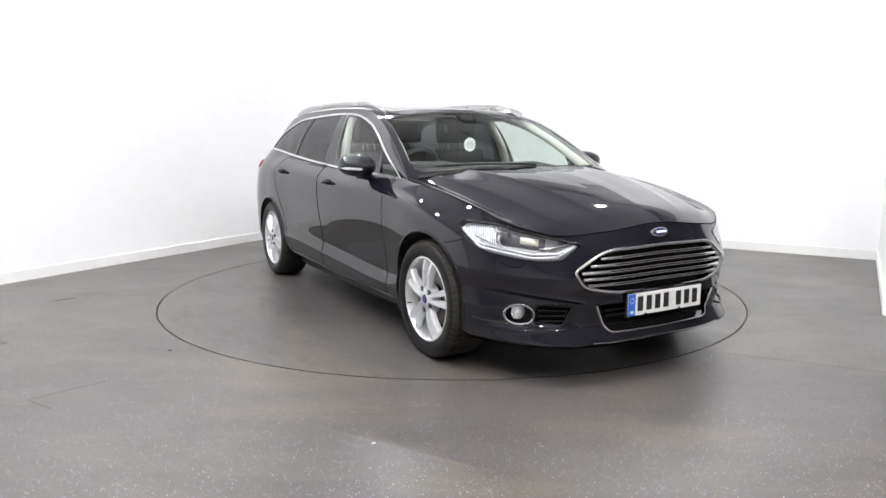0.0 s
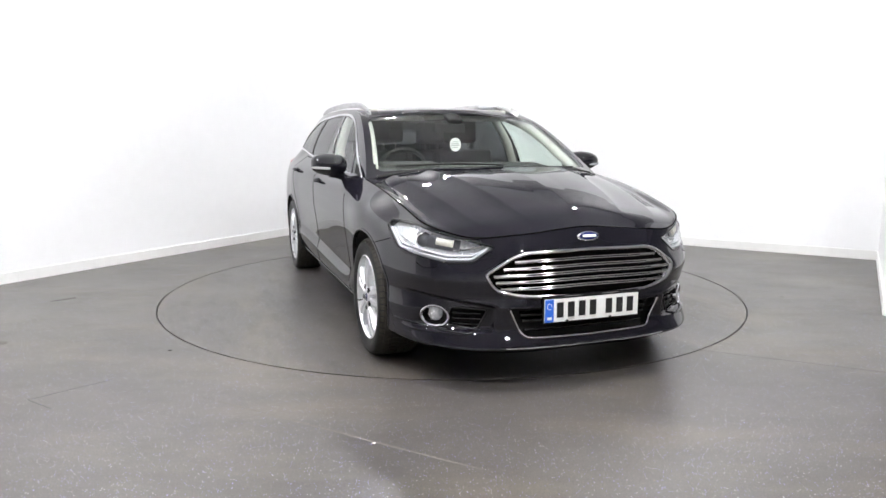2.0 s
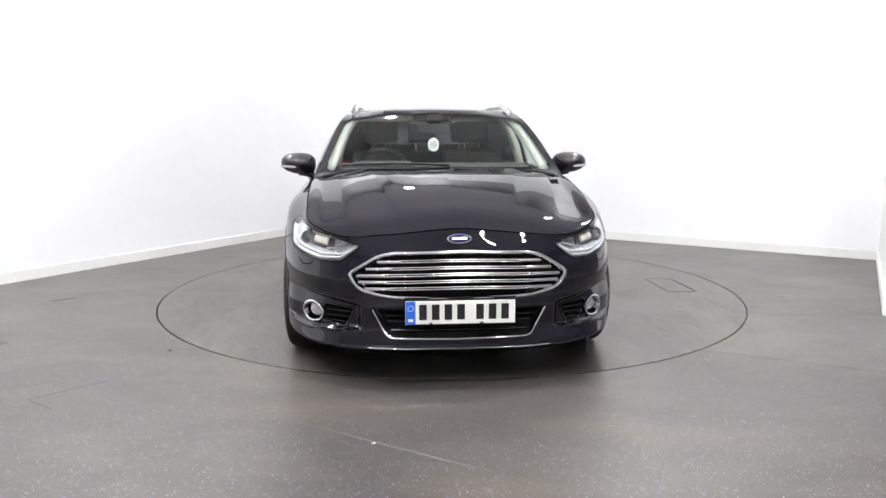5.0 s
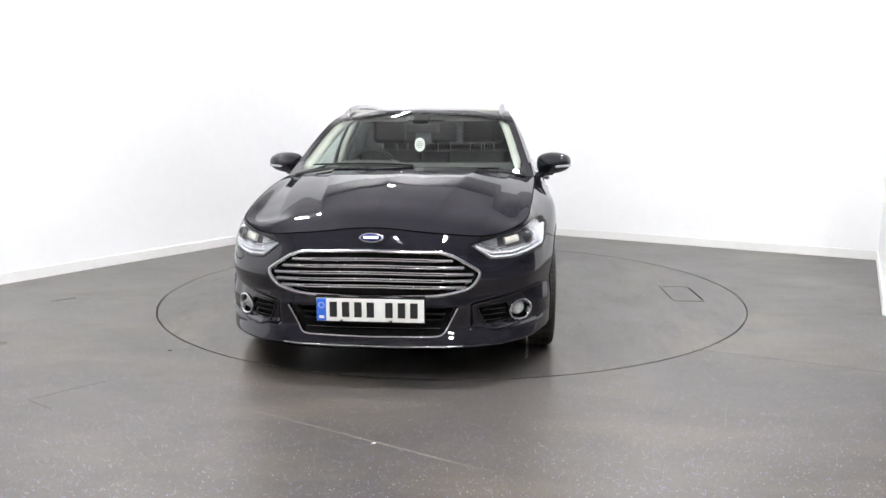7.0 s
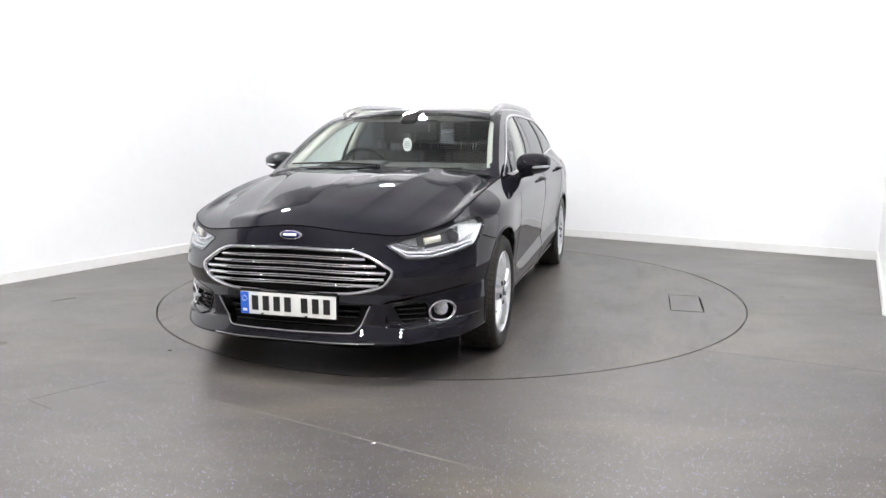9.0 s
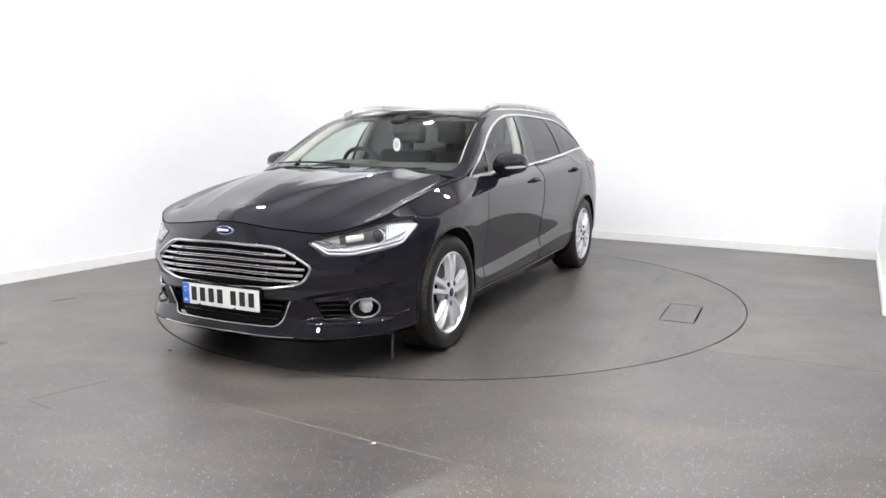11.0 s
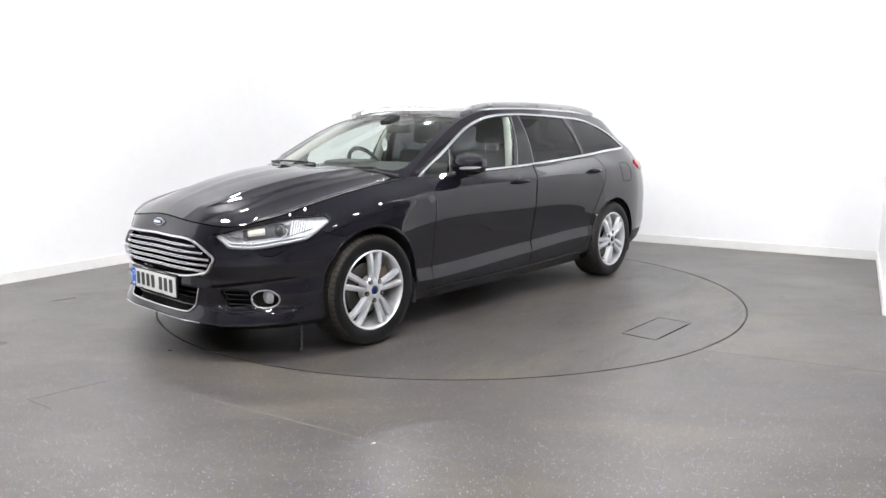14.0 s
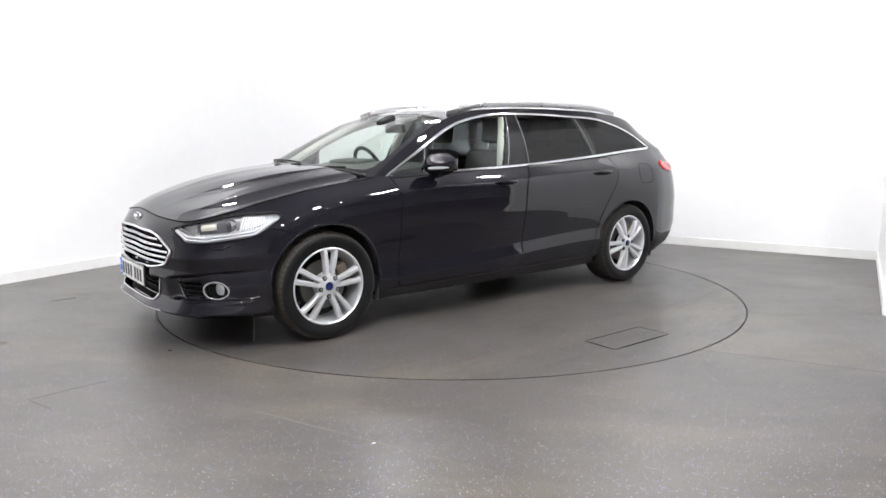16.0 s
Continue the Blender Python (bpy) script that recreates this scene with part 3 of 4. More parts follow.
for s, _ in sides:
    body.piece("front_bumper", bumper_f, PAINT, car, s)
    body.piece("rear_bumper", bumper_r[valance], PAINT, car, s)
    body.piece("rear_valance", bumper_r[~valance], MATT_BLACK, car, s, "matt black lower bumper")
    body.piece("sill", sill_f, PAINT, car, s)
    body.piece("wing", wing, PAINT, car, s)
    body.piece("rear_quarter", quarter, PAINT, car, s)

# ---- bonnet, windscreen surround, roof, tailgate: patches between edge curves ----
lip_end = int(2.25 * SPAN)
side_end = 6 * SPAN
PILLAR = spline([(1.04, .80, .955), (.86, .755, 1.075), (.62, .708, 1.215), (.40, .668, 1.318), (.15, .632, 1.388), (-.30, .612, 1.424), (-.90, .606, 1.430), (-1.40, .602, 1.412), (-1.72, .598, 1.362), (-1.95, .600, 1.24), (-2.20, .62, 1.11)], 14)
COWL = spline([(1.20, 0, 1.012), (1.19, .30, 1.006), (1.15, .58, .990), (1.04, .80, .955)], 12)
lip = resample(BELT_CURVE[:lip_end + 1], 40)
flank_edge = resample(BELT_CURVE[lip_end:side_end + 1], 60)
spine = resample(spline([(2.240, 0, .770), (2.13, 0, .832), (1.98, 0, .880), (1.78, 0, .934), (1.52, 0, .980), (1.20, 0, 1.012)], 12), 60)
LAT = 72
dense = coons(resample(lip, 241), resample(COWL, 241), spine, flank_edge)
a = np.linspace(0, 1, 60)
ridge_in, ridge_out = 0.35 + 0.19 * a, 0.67 + 0.13 * a
step = lambda q: np.clip(q, 0, 1) ** 2 * (3 - 2 * np.clip(q, 0, 1))
fade = step(a / 0.40) * (0.70 + 0.30 * step((1 - a) / 0.3))
hood_grid = np.zeros((LAT + 1, 60, 3))
for k in range(60):
    # grid lines run along both ridges, so that they stay crisp
    v = np.interp(np.arange(LAT + 1), [0, 30, 54, LAT], [0, ridge_in[k], ridge_out[k], 1])
    for c in range(3):
        hood_grid[:, k, c] = np.interp(v, np.linspace(0, 1, 241), dense[:, k, c])
    crest = lambda d, w: np.where(d < 0, 1.0 - 0.25 * np.clip(-d / 0.30, 0, 1) ** 2, np.exp(-np.clip(d, 0, 9) / w))
    rise = 0.023 * crest(v - ridge_in[k], 0.085) + 0.018 * crest(v - ridge_out[k], 0.075) - 0.020
    hood_grid[:, k, 2] += fade[k] * step((1 - v) / 0.12) * rise
hood = Shell(hood_grid)
hood.face_outward((0, 0, 1))
bonnet = holder("bonnet", car)
for s, _ in sides:
    hood.piece("panel", np.arange(len(hood.F)), PAINT, bonnet, s, thick=0.012)

header = spline([(.22, 0, 1.412), (.215, .30, 1.406), (.15, .632, 1.388)], 20)
ws_base = resample(COWL, 41)
pillar_front = resample(PILLAR[:14 * 4 + 1], 50)
ws_spine = resample(spline([(1.20, 0, 1.012), (.90, 0, 1.143), (.55, 0, 1.285), (.22, 0, 1.412)], 12), 50)
screen = Shell(coons(ws_base, header, ws_spine, pillar_front))
screen.face_outward((1, 0, 0.5))
SCREEN = rounded([(-0.2, 1.026), (.44, 1.018), (.725, .995), (.728, 1.05), (.622, 1.338), (.30, 1.382), (-0.2, 1.388)], [0, .1, .03, .06, .05, .1, 0])
screen_faces = screen.cut(SCREEN, *YZ)
roof_edge = resample(PILLAR[14 * 4:14 * 8 + 1], 60)
roof_spine = resample(spline([(.22, 0, 1.412), (-.20, 0, 1.448), (-.80, 0, 1.460), (-1.40, 0, 1.442), (-1.82, 0, 1.398)], 12), 60)
roof_back = spline([(-1.82, 0, 1.398), (-1.80, .35, 1.388), (-1.72, .598, 1.362)], 20)
roof_sheet = Shell(coons(header, roof_back, roof_spine, roof_edge))
roof_sheet.face_outward((0, 0, 1))
tail_base = resample(BELT_CURVE[11 * SPAN:][::-1], 41)
tail_spine = resample(spline([(-1.82, 0, 1.398), (-2.05, 0, 1.27), (-2.32, 0, 1.10)], 12), 29)
tail_side = PILLAR[14 * 8:]
tail_top = resample(roof_back, 41)
tail = Shell(coons(tail_top, tail_base, tail_spine, tail_side))
tail.face_outward((-1, 0, 0.5))
TAILWIN = rounded([(-0.2, 1.345), (.47, 1.315), (.54, 1.15), (-0.2, 1.145)], [0, .05, .05, 0])
tail_faces = tail.cut(TAILWIN, *YZ)
windscreen = holder("windscreen", car, label="clear laminated windscreen with a thin green tint")
tailgate = holder("tailgate", car)
for s, _ in sides:
    screen.piece("windscreen_surround", np.where(screen.live)[0], PAINT, car, s, thick=0.02)
    g = screen.piece("pane", screen_faces, GLASS, windscreen, s, lift=-0.002)
    g.visible_shadow = False
    roof_sheet.piece("roof_panel", np.arange(len(roof_sheet.F)), PAINT, car, s, thick=0.01)
    tail.piece("tailgate_panel", np.where(tail.live)[0], PAINT, tailgate, s, thick=0.015)
    tail.piece("rear_screen", tail_faces, PRIVACY, tailgate, s, lift=-0.002)

# ---- sides of the cabin ----
xs = np.concatenate([np.linspace(1.03, -1.9, 150), np.linspace(-1.92, -2.19, 14)])
def curve_at(C, x):
    o = np.argsort(C[:, 0])
    return np.stack([x, np.interp(x, C[o, 0], C[o, 1]), np.interp(x, C[o, 0], C[o, 2])], 1)
belt_part = BELT_CURVE[5 * SPAN:11 * SPAN + 1]
low, high = curve_at(belt_part, xs), curve_at(PILLAR, xs)
w = np.linspace(0, 1, 44)
cab = low[:, None] + (high - low)[:, None] * w[None, :, None]
cab[..., 1] += 0.030 * np.sin(np.pi * w)[None, :] * np.clip((high - low)[:, None, 2] / 0.4, 0, 1)
cabin = Shell(cab)
cabin.face_outward((0, 1, 0))
WINDOW_TOP = [(.955, .952), (.68, 1.105), (.531, 1.188), (.361, 1.272), (.189, 1.327), (.017, 1.362), (-.307, 1.386), (-.637, 1.387), (-.906, 1.380), (-1.334, 1.352), (-1.636, 1.263), (-1.905, 1.122)]
WINDOW_BASE = [(-1.905, 1.122), (-1.60, 1.102), (-1.237, 1.070), (-.80, 1.036), (-.295, 1.004), (.326, .978), (.70, .962), (.955, .952)]
top2, base2 = spline(WINDOW_TOP, 8), spline(WINDOW_BASE, 8)
OUTLINE = np.vstack([top2[:-1], base2[:-1]])
zt = lambda x: float(np.interp(x, top2[::-1, 0], top2[::-1, 1]))
zb = lambda x: float(np.interp(x, base2[:, 0], base2[:, 1]))


def pane(x_front_low, x_front_high, x_back_low, x_back_high, r):
    """A pane's outline between two pillars, 12 mm inside the bright frame."""
    g = 0.012
    hi = [(x, zt(x) - g) for x in np.linspace(x_front_high, x_back_high, 22)]
    lo = [(x, zb(x) + g) for x in np.linspace(x_back_low, x_front_low, 14)]
    P = np.array(hi + lo)
    return P


QUARTER = pane(.92, .64, .655, .60, .01)
WIN_F = pane(.635, .575, -.085, -.215, .02)
WIN_R = pane(-.345, -.325, -1.085, -.945, .02)
WIN_Q = pane(-1.155, -1.055, -1.87, -1.62, .02)
quarter_faces = cabin.cut(QUARTER, *XZ)
win_f_faces = cabin.cut(WIN_F, *XZ)
win_r_faces = cabin.cut(WIN_R, *XZ)
win_q_faces = cabin.cut(WIN_Q, *XZ)
rest = np.where(cabin.live)[0]
cc = cabin.V[cabin.F[rest]].mean(1)
inside = Shell.distance(cc[:, [0, 2]], OUTLINE)[0] < 0
for s, _ in sides:
    cabin.piece("cabin_frame", rest[~inside], PAINT, car, s, thick=0.02)
    cabin.piece("pillar_cover", rest[inside], GLOSS_BLACK, car, s, thick=0.02)
    for name, f in (("window_pane", quarter_faces), ("window_pane", win_f_faces)):
        g = cabin.piece(name, f, GLASS, car, s, lift=-0.004)
        g.visible_shadow = False
    for f in (win_r_faces, win_q_faces):
        cabin.piece("tinted_pane", f, PRIVACY, car, s, lift=-0.004, label="dark privacy glass")
    P, N = cabin.place(resample(np.vstack([OUTLINE, OUTLINE[:1]]), 150)[:-1], *XZ)
    sweep("window_trim", P, N, 0.018, 0.005, CHROME, car, True, s, "bright chrome window surround")
    for P2, mt in ((((.650, zb(.650)), (.607, zt(.607))), DARK_SATIN), (((-.130, zb(-.13)), (-.232, zt(-.232))), DARK_SATIN), (((-.352, zb(-.352)), (-.332, zt(-.332))), DARK_SATIN), (((-1.112, zb(-1.112)), (-.985, zt(-.985))), DARK_SATIN)):
        q = np.array(P2[0]) + np.linspace(0.02, 0.98, 16)[:, None] * (np.array(P2[1]) - np.array(P2[0]))
        P, N = cabin.place(q, *XZ)
        sweep("window_divider", P, N, 0.007, 0.003, mt, car, False, s)

# ---- doors ----
def shut_line(sheet, poly, axes, where, s, parent, w=0.006, closed=True, n=120):
    P, N = sheet.place(resample(np.vstack([poly, poly[:1]]) if closed else poly, n)[:-1 if closed else None], *axes, where=where)
    sweep("shut_line", P, N, w, 0.0012, GAP_DARK, parent, closed, s, sink=0.002)


for s, _ in sides:
    for faces, poly, hx, hz in ((door_f_faces, DOOR_F, -.015, .895), (door_r_faces, DOOR_R, -1.075, .937)):
        door = holder("door", car)
        body.piece("door_skin", faces, PAINT, door, s)
        shut_line(body, poly, XZ, FLANK, s, door)
        P, N = body.place(np.array([(hx, hz)]), *XZ, where=FLANK)
        p, n = P[0] * [1, s, 1], N[0] * [1, s, 1]
        handle = holder("door_handle", door)
        m = Matrix.Translation(p) @ pose(0, 0, 0, 0, -2.2 if s > 0 else -2.2, 0)
        cv, cf = lathe([(0.001, -0.004), (0.6, -0.002), (0.95, 0.0015), (1.0, 0.0002)], 36, "y")
        cup = raw("cup", [(q[0] * 0.100, q[1] * s * 0.8 + s * 0.001, q[2] * 0.033 - 0.014) for q in cv], cf, VOID_BLACK, handle)
        arc = np.linspace(-1, 1, 24)
        grip = [(x * 0.098, s * (0.012 + 0.022 * (1 - x * x)), 0.004 - 0.004 * x * x) for x in arc]
        bar = tube("grip", grip, 0.012, PAINT, handle, n=10, radii=[0.0155 * (1 - 0.75 * abs(x) ** 6) for x in arc])
        for o in (cup, bar):
            o.matrix_basis = m

# bright sill line under the doors
for s, _ in sides:
    q = np.stack([np.linspace(.98, -.92, 60), np.interp(np.linspace(.98, -.92, 60), [-.92, 0, .98], [.262, .240, .236])], 1)
    P, N = body.place(q, *XZ, where=FLANK)
    sweep("sill_strip", P, N, 0.010, 0.004, GLOSS_BLACK, car, False, s)
    shut_line(body, np.array([(1.63, .655), (1.70, .672), (1.76, .690)]), XZ, lambda V: V[:, 1] > .7, s, car, 0.004, False, 10)
    shut_line(body, np.array([(.905, .26), (.98, .23)]), XZ, FLANK, s, car, 0.004, False, 8)
    # filler flap outline on the rear wing
    if s > 0:
        shut_line(body, rounded([(-1.55, .99), (-1.74, .99), (-1.74, .83), (-1.55, .83)], .06), XZ, FLANK, s, car, 0.004)
# gap round the bonnet
edge = np.vstack([lip[:-1], flank_edge])
for s, _ in sides:
    up = np.tile([0, 0.35, 0.93], (len(edge), 1))
    sweep("bonnet_gap", edge + [0, 0.0025, -0.001], up, 0.007, 0.0015, GAP_DARK, car, False, s)

# ---- wheel housings, arch lips, mud flaps ----
for s, _ in sides:
    for ax, poly in ((AXLE, ARCH_F), (-AXLE, ARCH_R)):
        up = [q for q in poly if q[1] > 0.20]
        up = sorted(up, key=lambda q: math.atan2(q[1] - WHEEL_Z, q[0] - ax) if not (q[1] < WHEEL_Z and q[0] < ax) else math.atan2(q[1] - WHEEL_Z, q[0] - ax) + 2 * math.pi)
        P, N = body.place(np.array(up), *XZ, where=FLANK)
        sweep("arch_lip", P, N, 0.014, 0.004, PAINT, car, False, s, sink=0.02)
        c = np.array([ax, 0, WHEEL_Z])
        rings = [P + [0, -0.004, 0], P * [1, 0, 1] + [0, 0.60, 0] + (P - c) * [0.06, 0, 0.06]]
        n = len(P)
        V = np.vstack(rings + [np.array([[ax, 0.58, WHEEL_Z]])]) * [1, s, 1]
        Fq = [(i, i + 1, n + i + 1, n + i) for i in range(n - 1)] + [(n + i, n + i + 1, 2 * n) for i in range(n - 1)]
        raw("wheel_housing", V, Fq, VOID_BLACK, car)
        flap = part("mud_flap", box_bm((0.012, 0.19, 0.15), pose(ax - 0.356, s * 0.795, 0.255, 0, -10, 0), 0.004), MATT_BLACK, car)
part("underbody", box_bm((4.1, 1.40, 0.10), pose(-0.02, 0, 0.23), 0.03), VOID_BLACK, car, "dark underbody tray")

# ---- grille, lower intake, number plate, badge ----
front_point = lambda q, lift=0.0: body.place(np.array(q), *YZ, lift=lift, where=FRONT)
grille = holder("grille", car, label="wide six-sided chrome-framed front grille")
half = np.array([q for q in GRILLE if q[0] > -0.15])
order = np.vstack([[(0.0, .6608)], [q for q in half if q[0] > 0.002], [(0.0, .4433)]])
P, N = front_point(resample(order, 70))
PP = np.vstack([P, (P * [1, -1, 1])[::-1][1:-1]])
NN = np.vstack([N, (N * [1, -1, 1])[::-1][1:-1]])
sweep("surround", PP, NN, 0.017, 0.012, CHROME, grille, True, 1, "bright chrome surround", sink=0.02, crisp=88)
for s, _ in sides:
    body.piece("backing", grille_faces, VOID_BLACK, grille, s, lift=-0.055)
    body.piece("backing", lower_faces, VOID_BLACK, grille, s, lift=-0.05)
for k, z in enumerate((.622, .589, .5575, .5245, .491)):
    inner = order[(order[:, 0] > 0.05)]
    up = inner[:np.argmax(inner[:, 0]) + 1]
    dn = inner[np.argmax(inner[:, 0]):]
    lim = min(np.interp(z, up[::-1, 1], up[::-1, 0]) if z > .555 else 9, np.interp(z, dn[::-1, 1], dn[::-1, 0]) if z <= .555 else 9) - 0.026
    ys = np.linspace(0, lim, 30)
    zz = z - 0.010 * (ys / 0.5) ** 2
    P, N = front_point(np.stack([ys, zz], 1))
    wide = np.vstack([(P * [1, -1, 1])[::-1][:-1], P])
    nn = np.vstack([(N * [1, -1, 1])[::-1][:-1], N])
    bar = sweep("bar", wide - nn * 0.017, nn, 0.0150, 0.009, GLOSS_BLACK, grille, False, 1, sink=0.03)
    for dz, wd in ((-0.0050, 0.0068), (0.0050, 0.0068)):
        sweep("bright_edge", wide - nn * 0.010 + np.array([0, 0, dz]), nn, wd, 0.007, CHROME, bar, False, 1, "thin bright chrome edge", sink=0.008, crisp=88)
    # stepped outer end of the bar
    for e in (1, -1):
        end = P[-9:] * [1, e, 1] - N[-9:] * [1, e, 1] * 0.004
        sweep("bar_end", end, N[-9:] * [1, e, 1], 0.0120, 0.006, CHROME, bar, False, 1, "stepped chrome bar end", sink=0.014, crisp=88)
intake = holder("lower_intake", car)
for z in (.352, .321, .288):
    ys = np.linspace(0, .36 - (.36 - z) * 0.4, 20)
    P, N = front_point(np.stack([ys, np.full(20, z)], 1))
    wide = np.vstack([(P * [1, -1, 1])[::-1][:-1], P])
    nn = np.vstack([(N * [1, -1, 1])[::-1][:-1], N])
    sweep("slat", wide - nn * 0.028, nn, 0.012, 0.012, GLOSS_BLACK, intake, False, 1, sink=0.02)
u_path = resample(rounded([(.418, .395), (.347, .250), (0.0, .243)], [0, .035, 0]), 50)
P, N = front_point(u_path)
sweep("chrome_strip", np.vstack([P, (P * [1, -1, 1])[::-1][1:]]), np.vstack([N, (N * [1, -1, 1])[::-1][1:]]), 0.011, 0.009, CHROME, intake, False, 1, "bright chrome strip", sink=0.012, crisp=88)
P, N = front_point(np.stack([np.linspace(0, .44, 30), np.linspace(.200, .205, 30)], 1))
sweep("lip_strip", np.vstack([(P * [1, -1, 1])[::-1][:-1], P]), np.vstack([(N * [1, -1, 1])[::-1][:-1], N]), 0.006, 0.004, CHROME, intake, False, 1, "thin bright lip strip")

plate = holder("number_plate", car, pose(2.318, 0, .380, 0, 0, 0), "white number plate with blue band and dark bars")
PLW = 0.52
part("backing", box_bm((0.012, 0.53, 0.135), pose(-0.012, 0, 0.005), 0.004), GLOSS_BLACK, plate)
part("plate", box_bm((0.004, PLW, 0.111), pose(0, 0, 0), 0.0015), WHITE_PLATE, plate)
part("blue_band", box_bm((0.002, 0.046, 0.109), pose(0.0032, -0.236, 0), 0.0008), PLATE_BLUE, plate)
for k in range(7):
    part("dark_bar", box_bm((0.002, 0.036, 0.074), pose(0.0032, -0.178 + 0.060 * k + (0.030 if k > 3 else 0.0), 0.002), 0.0008), PLATE_INK, plate)
part("white_bar", box_bm((0.002, 0.024, 0.013), pose(0.0042, -0.236, -0.036), 0.0006), WHITE_PLATE, plate)
for k in range(12):
    q = 2 * math.pi * k / 12
    part("star_dot", box_bm((0.002, 0.0035, 0.0035), pose(0.0042, -0.236 + 0.013 * math.cos(q), 0.022 + 0.013 * math.sin(q))), WHITE_PLATE, plate)
for y in (-0.14, 0.10):
    part("clip", box_bm((0.006, 0.014, 0.008), pose(0.002, y, -0.052), 0.002), GLOSS_BLACK, plate)
badge = holder("badge", car, pose(2.262, 0, .722, 0, -14, 0), "blue oval badge with a bright rim")
v_, f_ = lathe([(0.001, 0.008), (0.8, 0.007), (0.95, 0.004), (1.0, -0.01)], 48, "x")
raw("rim", [(q[0], q[1] * 0.062, q[2] * 0.025) for q in v_], f_, CHROME, badge)
v_, f_ = lathe([(0.001, 0.012), (0.8, 0.0105), (0.95, 0.008), (1.0, 0.0)], 48, "x")
raw("field", [(q[0], q[1] * 0.054, q[2] * 0.0195) for q in v_], f_, BADGE_BLUE, badge)
part("mark", box_bm((0.004, 0.072, 0.012), pose(0.0115, 0, 0), 0.0018), STICKER, badge)

# ---- headlamps and fog lamps ----
def on_lamp(qs, lift):
    return body.place(np.array(qs), *QZ, lift=lift, where=lambda V: (V[:, 0] > 1.5) & (V[:, 1] > 0.3))


for s, _ in sides:
    lamp = holder("headlamp", car, label="clear swept-back headlamp with bright reflector")
    body.piece("housing", lamp_faces, REFLECTOR, lamp, s, lift=-0.032)
    lens = body.piece("lens", lamp_faces, LENS, lamp, s, lift=0.002)
    lens.visible_shadow = False
    P, N = on_lamp(resample(np.vstack([LAMP, LAMP[:1]]), 90)[:-1], 0.0)
    sweep("rim", P, N, 0.008, 0.003, GLOSS_BLACK, lamp, True, s, sink=0.05)
    # dark mask behind the optics
    mask = resample(np.array([(-1.50 * R2, .684), (-1.30 * R2, .700), (-1.10 * R2, .718)]), 24)
    P, N = on_lamp(mask, -0.028)
    sweep("dark_mask", P, N, 0.058, 0.004, LAMP_DARK, lamp, False, s, sink=0.02)
    # two-line light guide along the lower edge and up the outer end
    for drop, wd, lift in ((0.0, 0.013, -0.012), (0.017, 0.012, -0.018)):
        guide = resample(np.array([(-1.690 * R2, .672 + drop * .4), (-1.59 * R2, .624 + drop), (-1.42 * R2, .620 + drop), (-1.02 * R2, .660 + drop), (-.880 * R2 - drop, .745)]), 60)
        P, N = on_lamp(guide, lift)
        sweep("light_guide", P, N, wd, 0.010, LED, lamp, False, s, "clear white light guide", sink=0.02)
    P, N = on_lamp(resample(np.array([(-1.66 * R2, .692), (-1.54 * R2, .668), (-1.46 * R2, .664)]), 16), -0.016)
    sweep("inner_strip", P, N, 0.010, 0.008, CHROME, lamp, False, s, sink=0.02)
    for q, z, r in ((-1.215 * R2, .706, .034),):
        P, N = on_lamp([(q, z)], -0.020)
        m = Matrix.Translation(P[0] * [1, s, 1]) @ Vector((1, 0.25 * s, 0)).to_track_quat("Z", "Y").to_matrix().to_4x4()
        cv, cf = lathe([(1.15, -0.02), (1.15, 0.006), (1.0, 0.010), (0.96, 0.002)], 32, "z")
        raw("bezel", [(a_ * r, b_ * r, c_) for a_, b_, c_ in cv], cf, CHROME, lamp).matrix_basis = m
        cv, cf = lathe([(0.001, 0.018), (0.5, 0.015), (0.85, 0.006), (1.0, -0.004)], 32, "z")
        raw("projector", [(a_ * r * .94, b_ * r * .94, c_) for a_, b_, c_ in cv], cf, LAMP_DARK, lamp).matrix_basis = m
    # oblong module towards the nose
    P, N = on_lamp(resample(np.array([(-1.455 * R2, .694), (-1.325 * R2, .706)]), 8), -0.022)
    sweep("oblong_module", P, N, 0.036, 0.012, MODULE, lamp, False, s, "bright oblong lamp module", sink=0.02)
    # ribbed reflector in the outer bay
    for k in range(12):
        q = (-1.135 + 0.018 * k) * R2
        P, N = on_lamp([(q, .680 + 0.004 * k), (q + 0.006, .720 + .002 * k), (q + 0.010, .757)], -0.022)
        sweep("fin", P, N, 0.011, 0.005, REFLECTOR, lamp, False, s, sink=0.015)
    # washer cover under the lamp
    P, N = on_lamp(resample(rounded([(-1.375 * R2, .594), (-1.34 * R2, .578), (-1.26 * R2, .574), (-1.17 * R2, .604)], 0.012), 30)[:-3], 0.0)
    sweep("washer_cover_gap", P, N, 0.004, 0.0012, GAP_DARK, lamp, False, s, sink=0.002)

    fog = holder("fog_lamp", car, label="round fog lamp in a bright chrome ring")
    P, N = body.place(FOG, *YZ, where=lambda V: V[:, 0] > 1.85)
    sweep("ring", P, N, 0.013, 0.010, CHROME, fog, True, s, "bright chrome ring", sink=0.03)
    body.piece("recess", fog_faces, VOID_BLACK, fog, s, lift=-0.05)
    P, N = body.place(np.array([(.718, .341)]), *YZ, lift=-0.030, where=lambda V: V[:, 0] > 1.85)
    cv, cf = lathe([(0.001, 0.012), (0.5, 0.010), (0.85, 0.004), (1.0, -0.006), (1.08, -0.02)], 28, "x")
    o = raw("bulb_lens", [(a_, b_ * .035, c_ * .036) for a_, b_, c_ in cv], cf, REFLECTOR, fog)
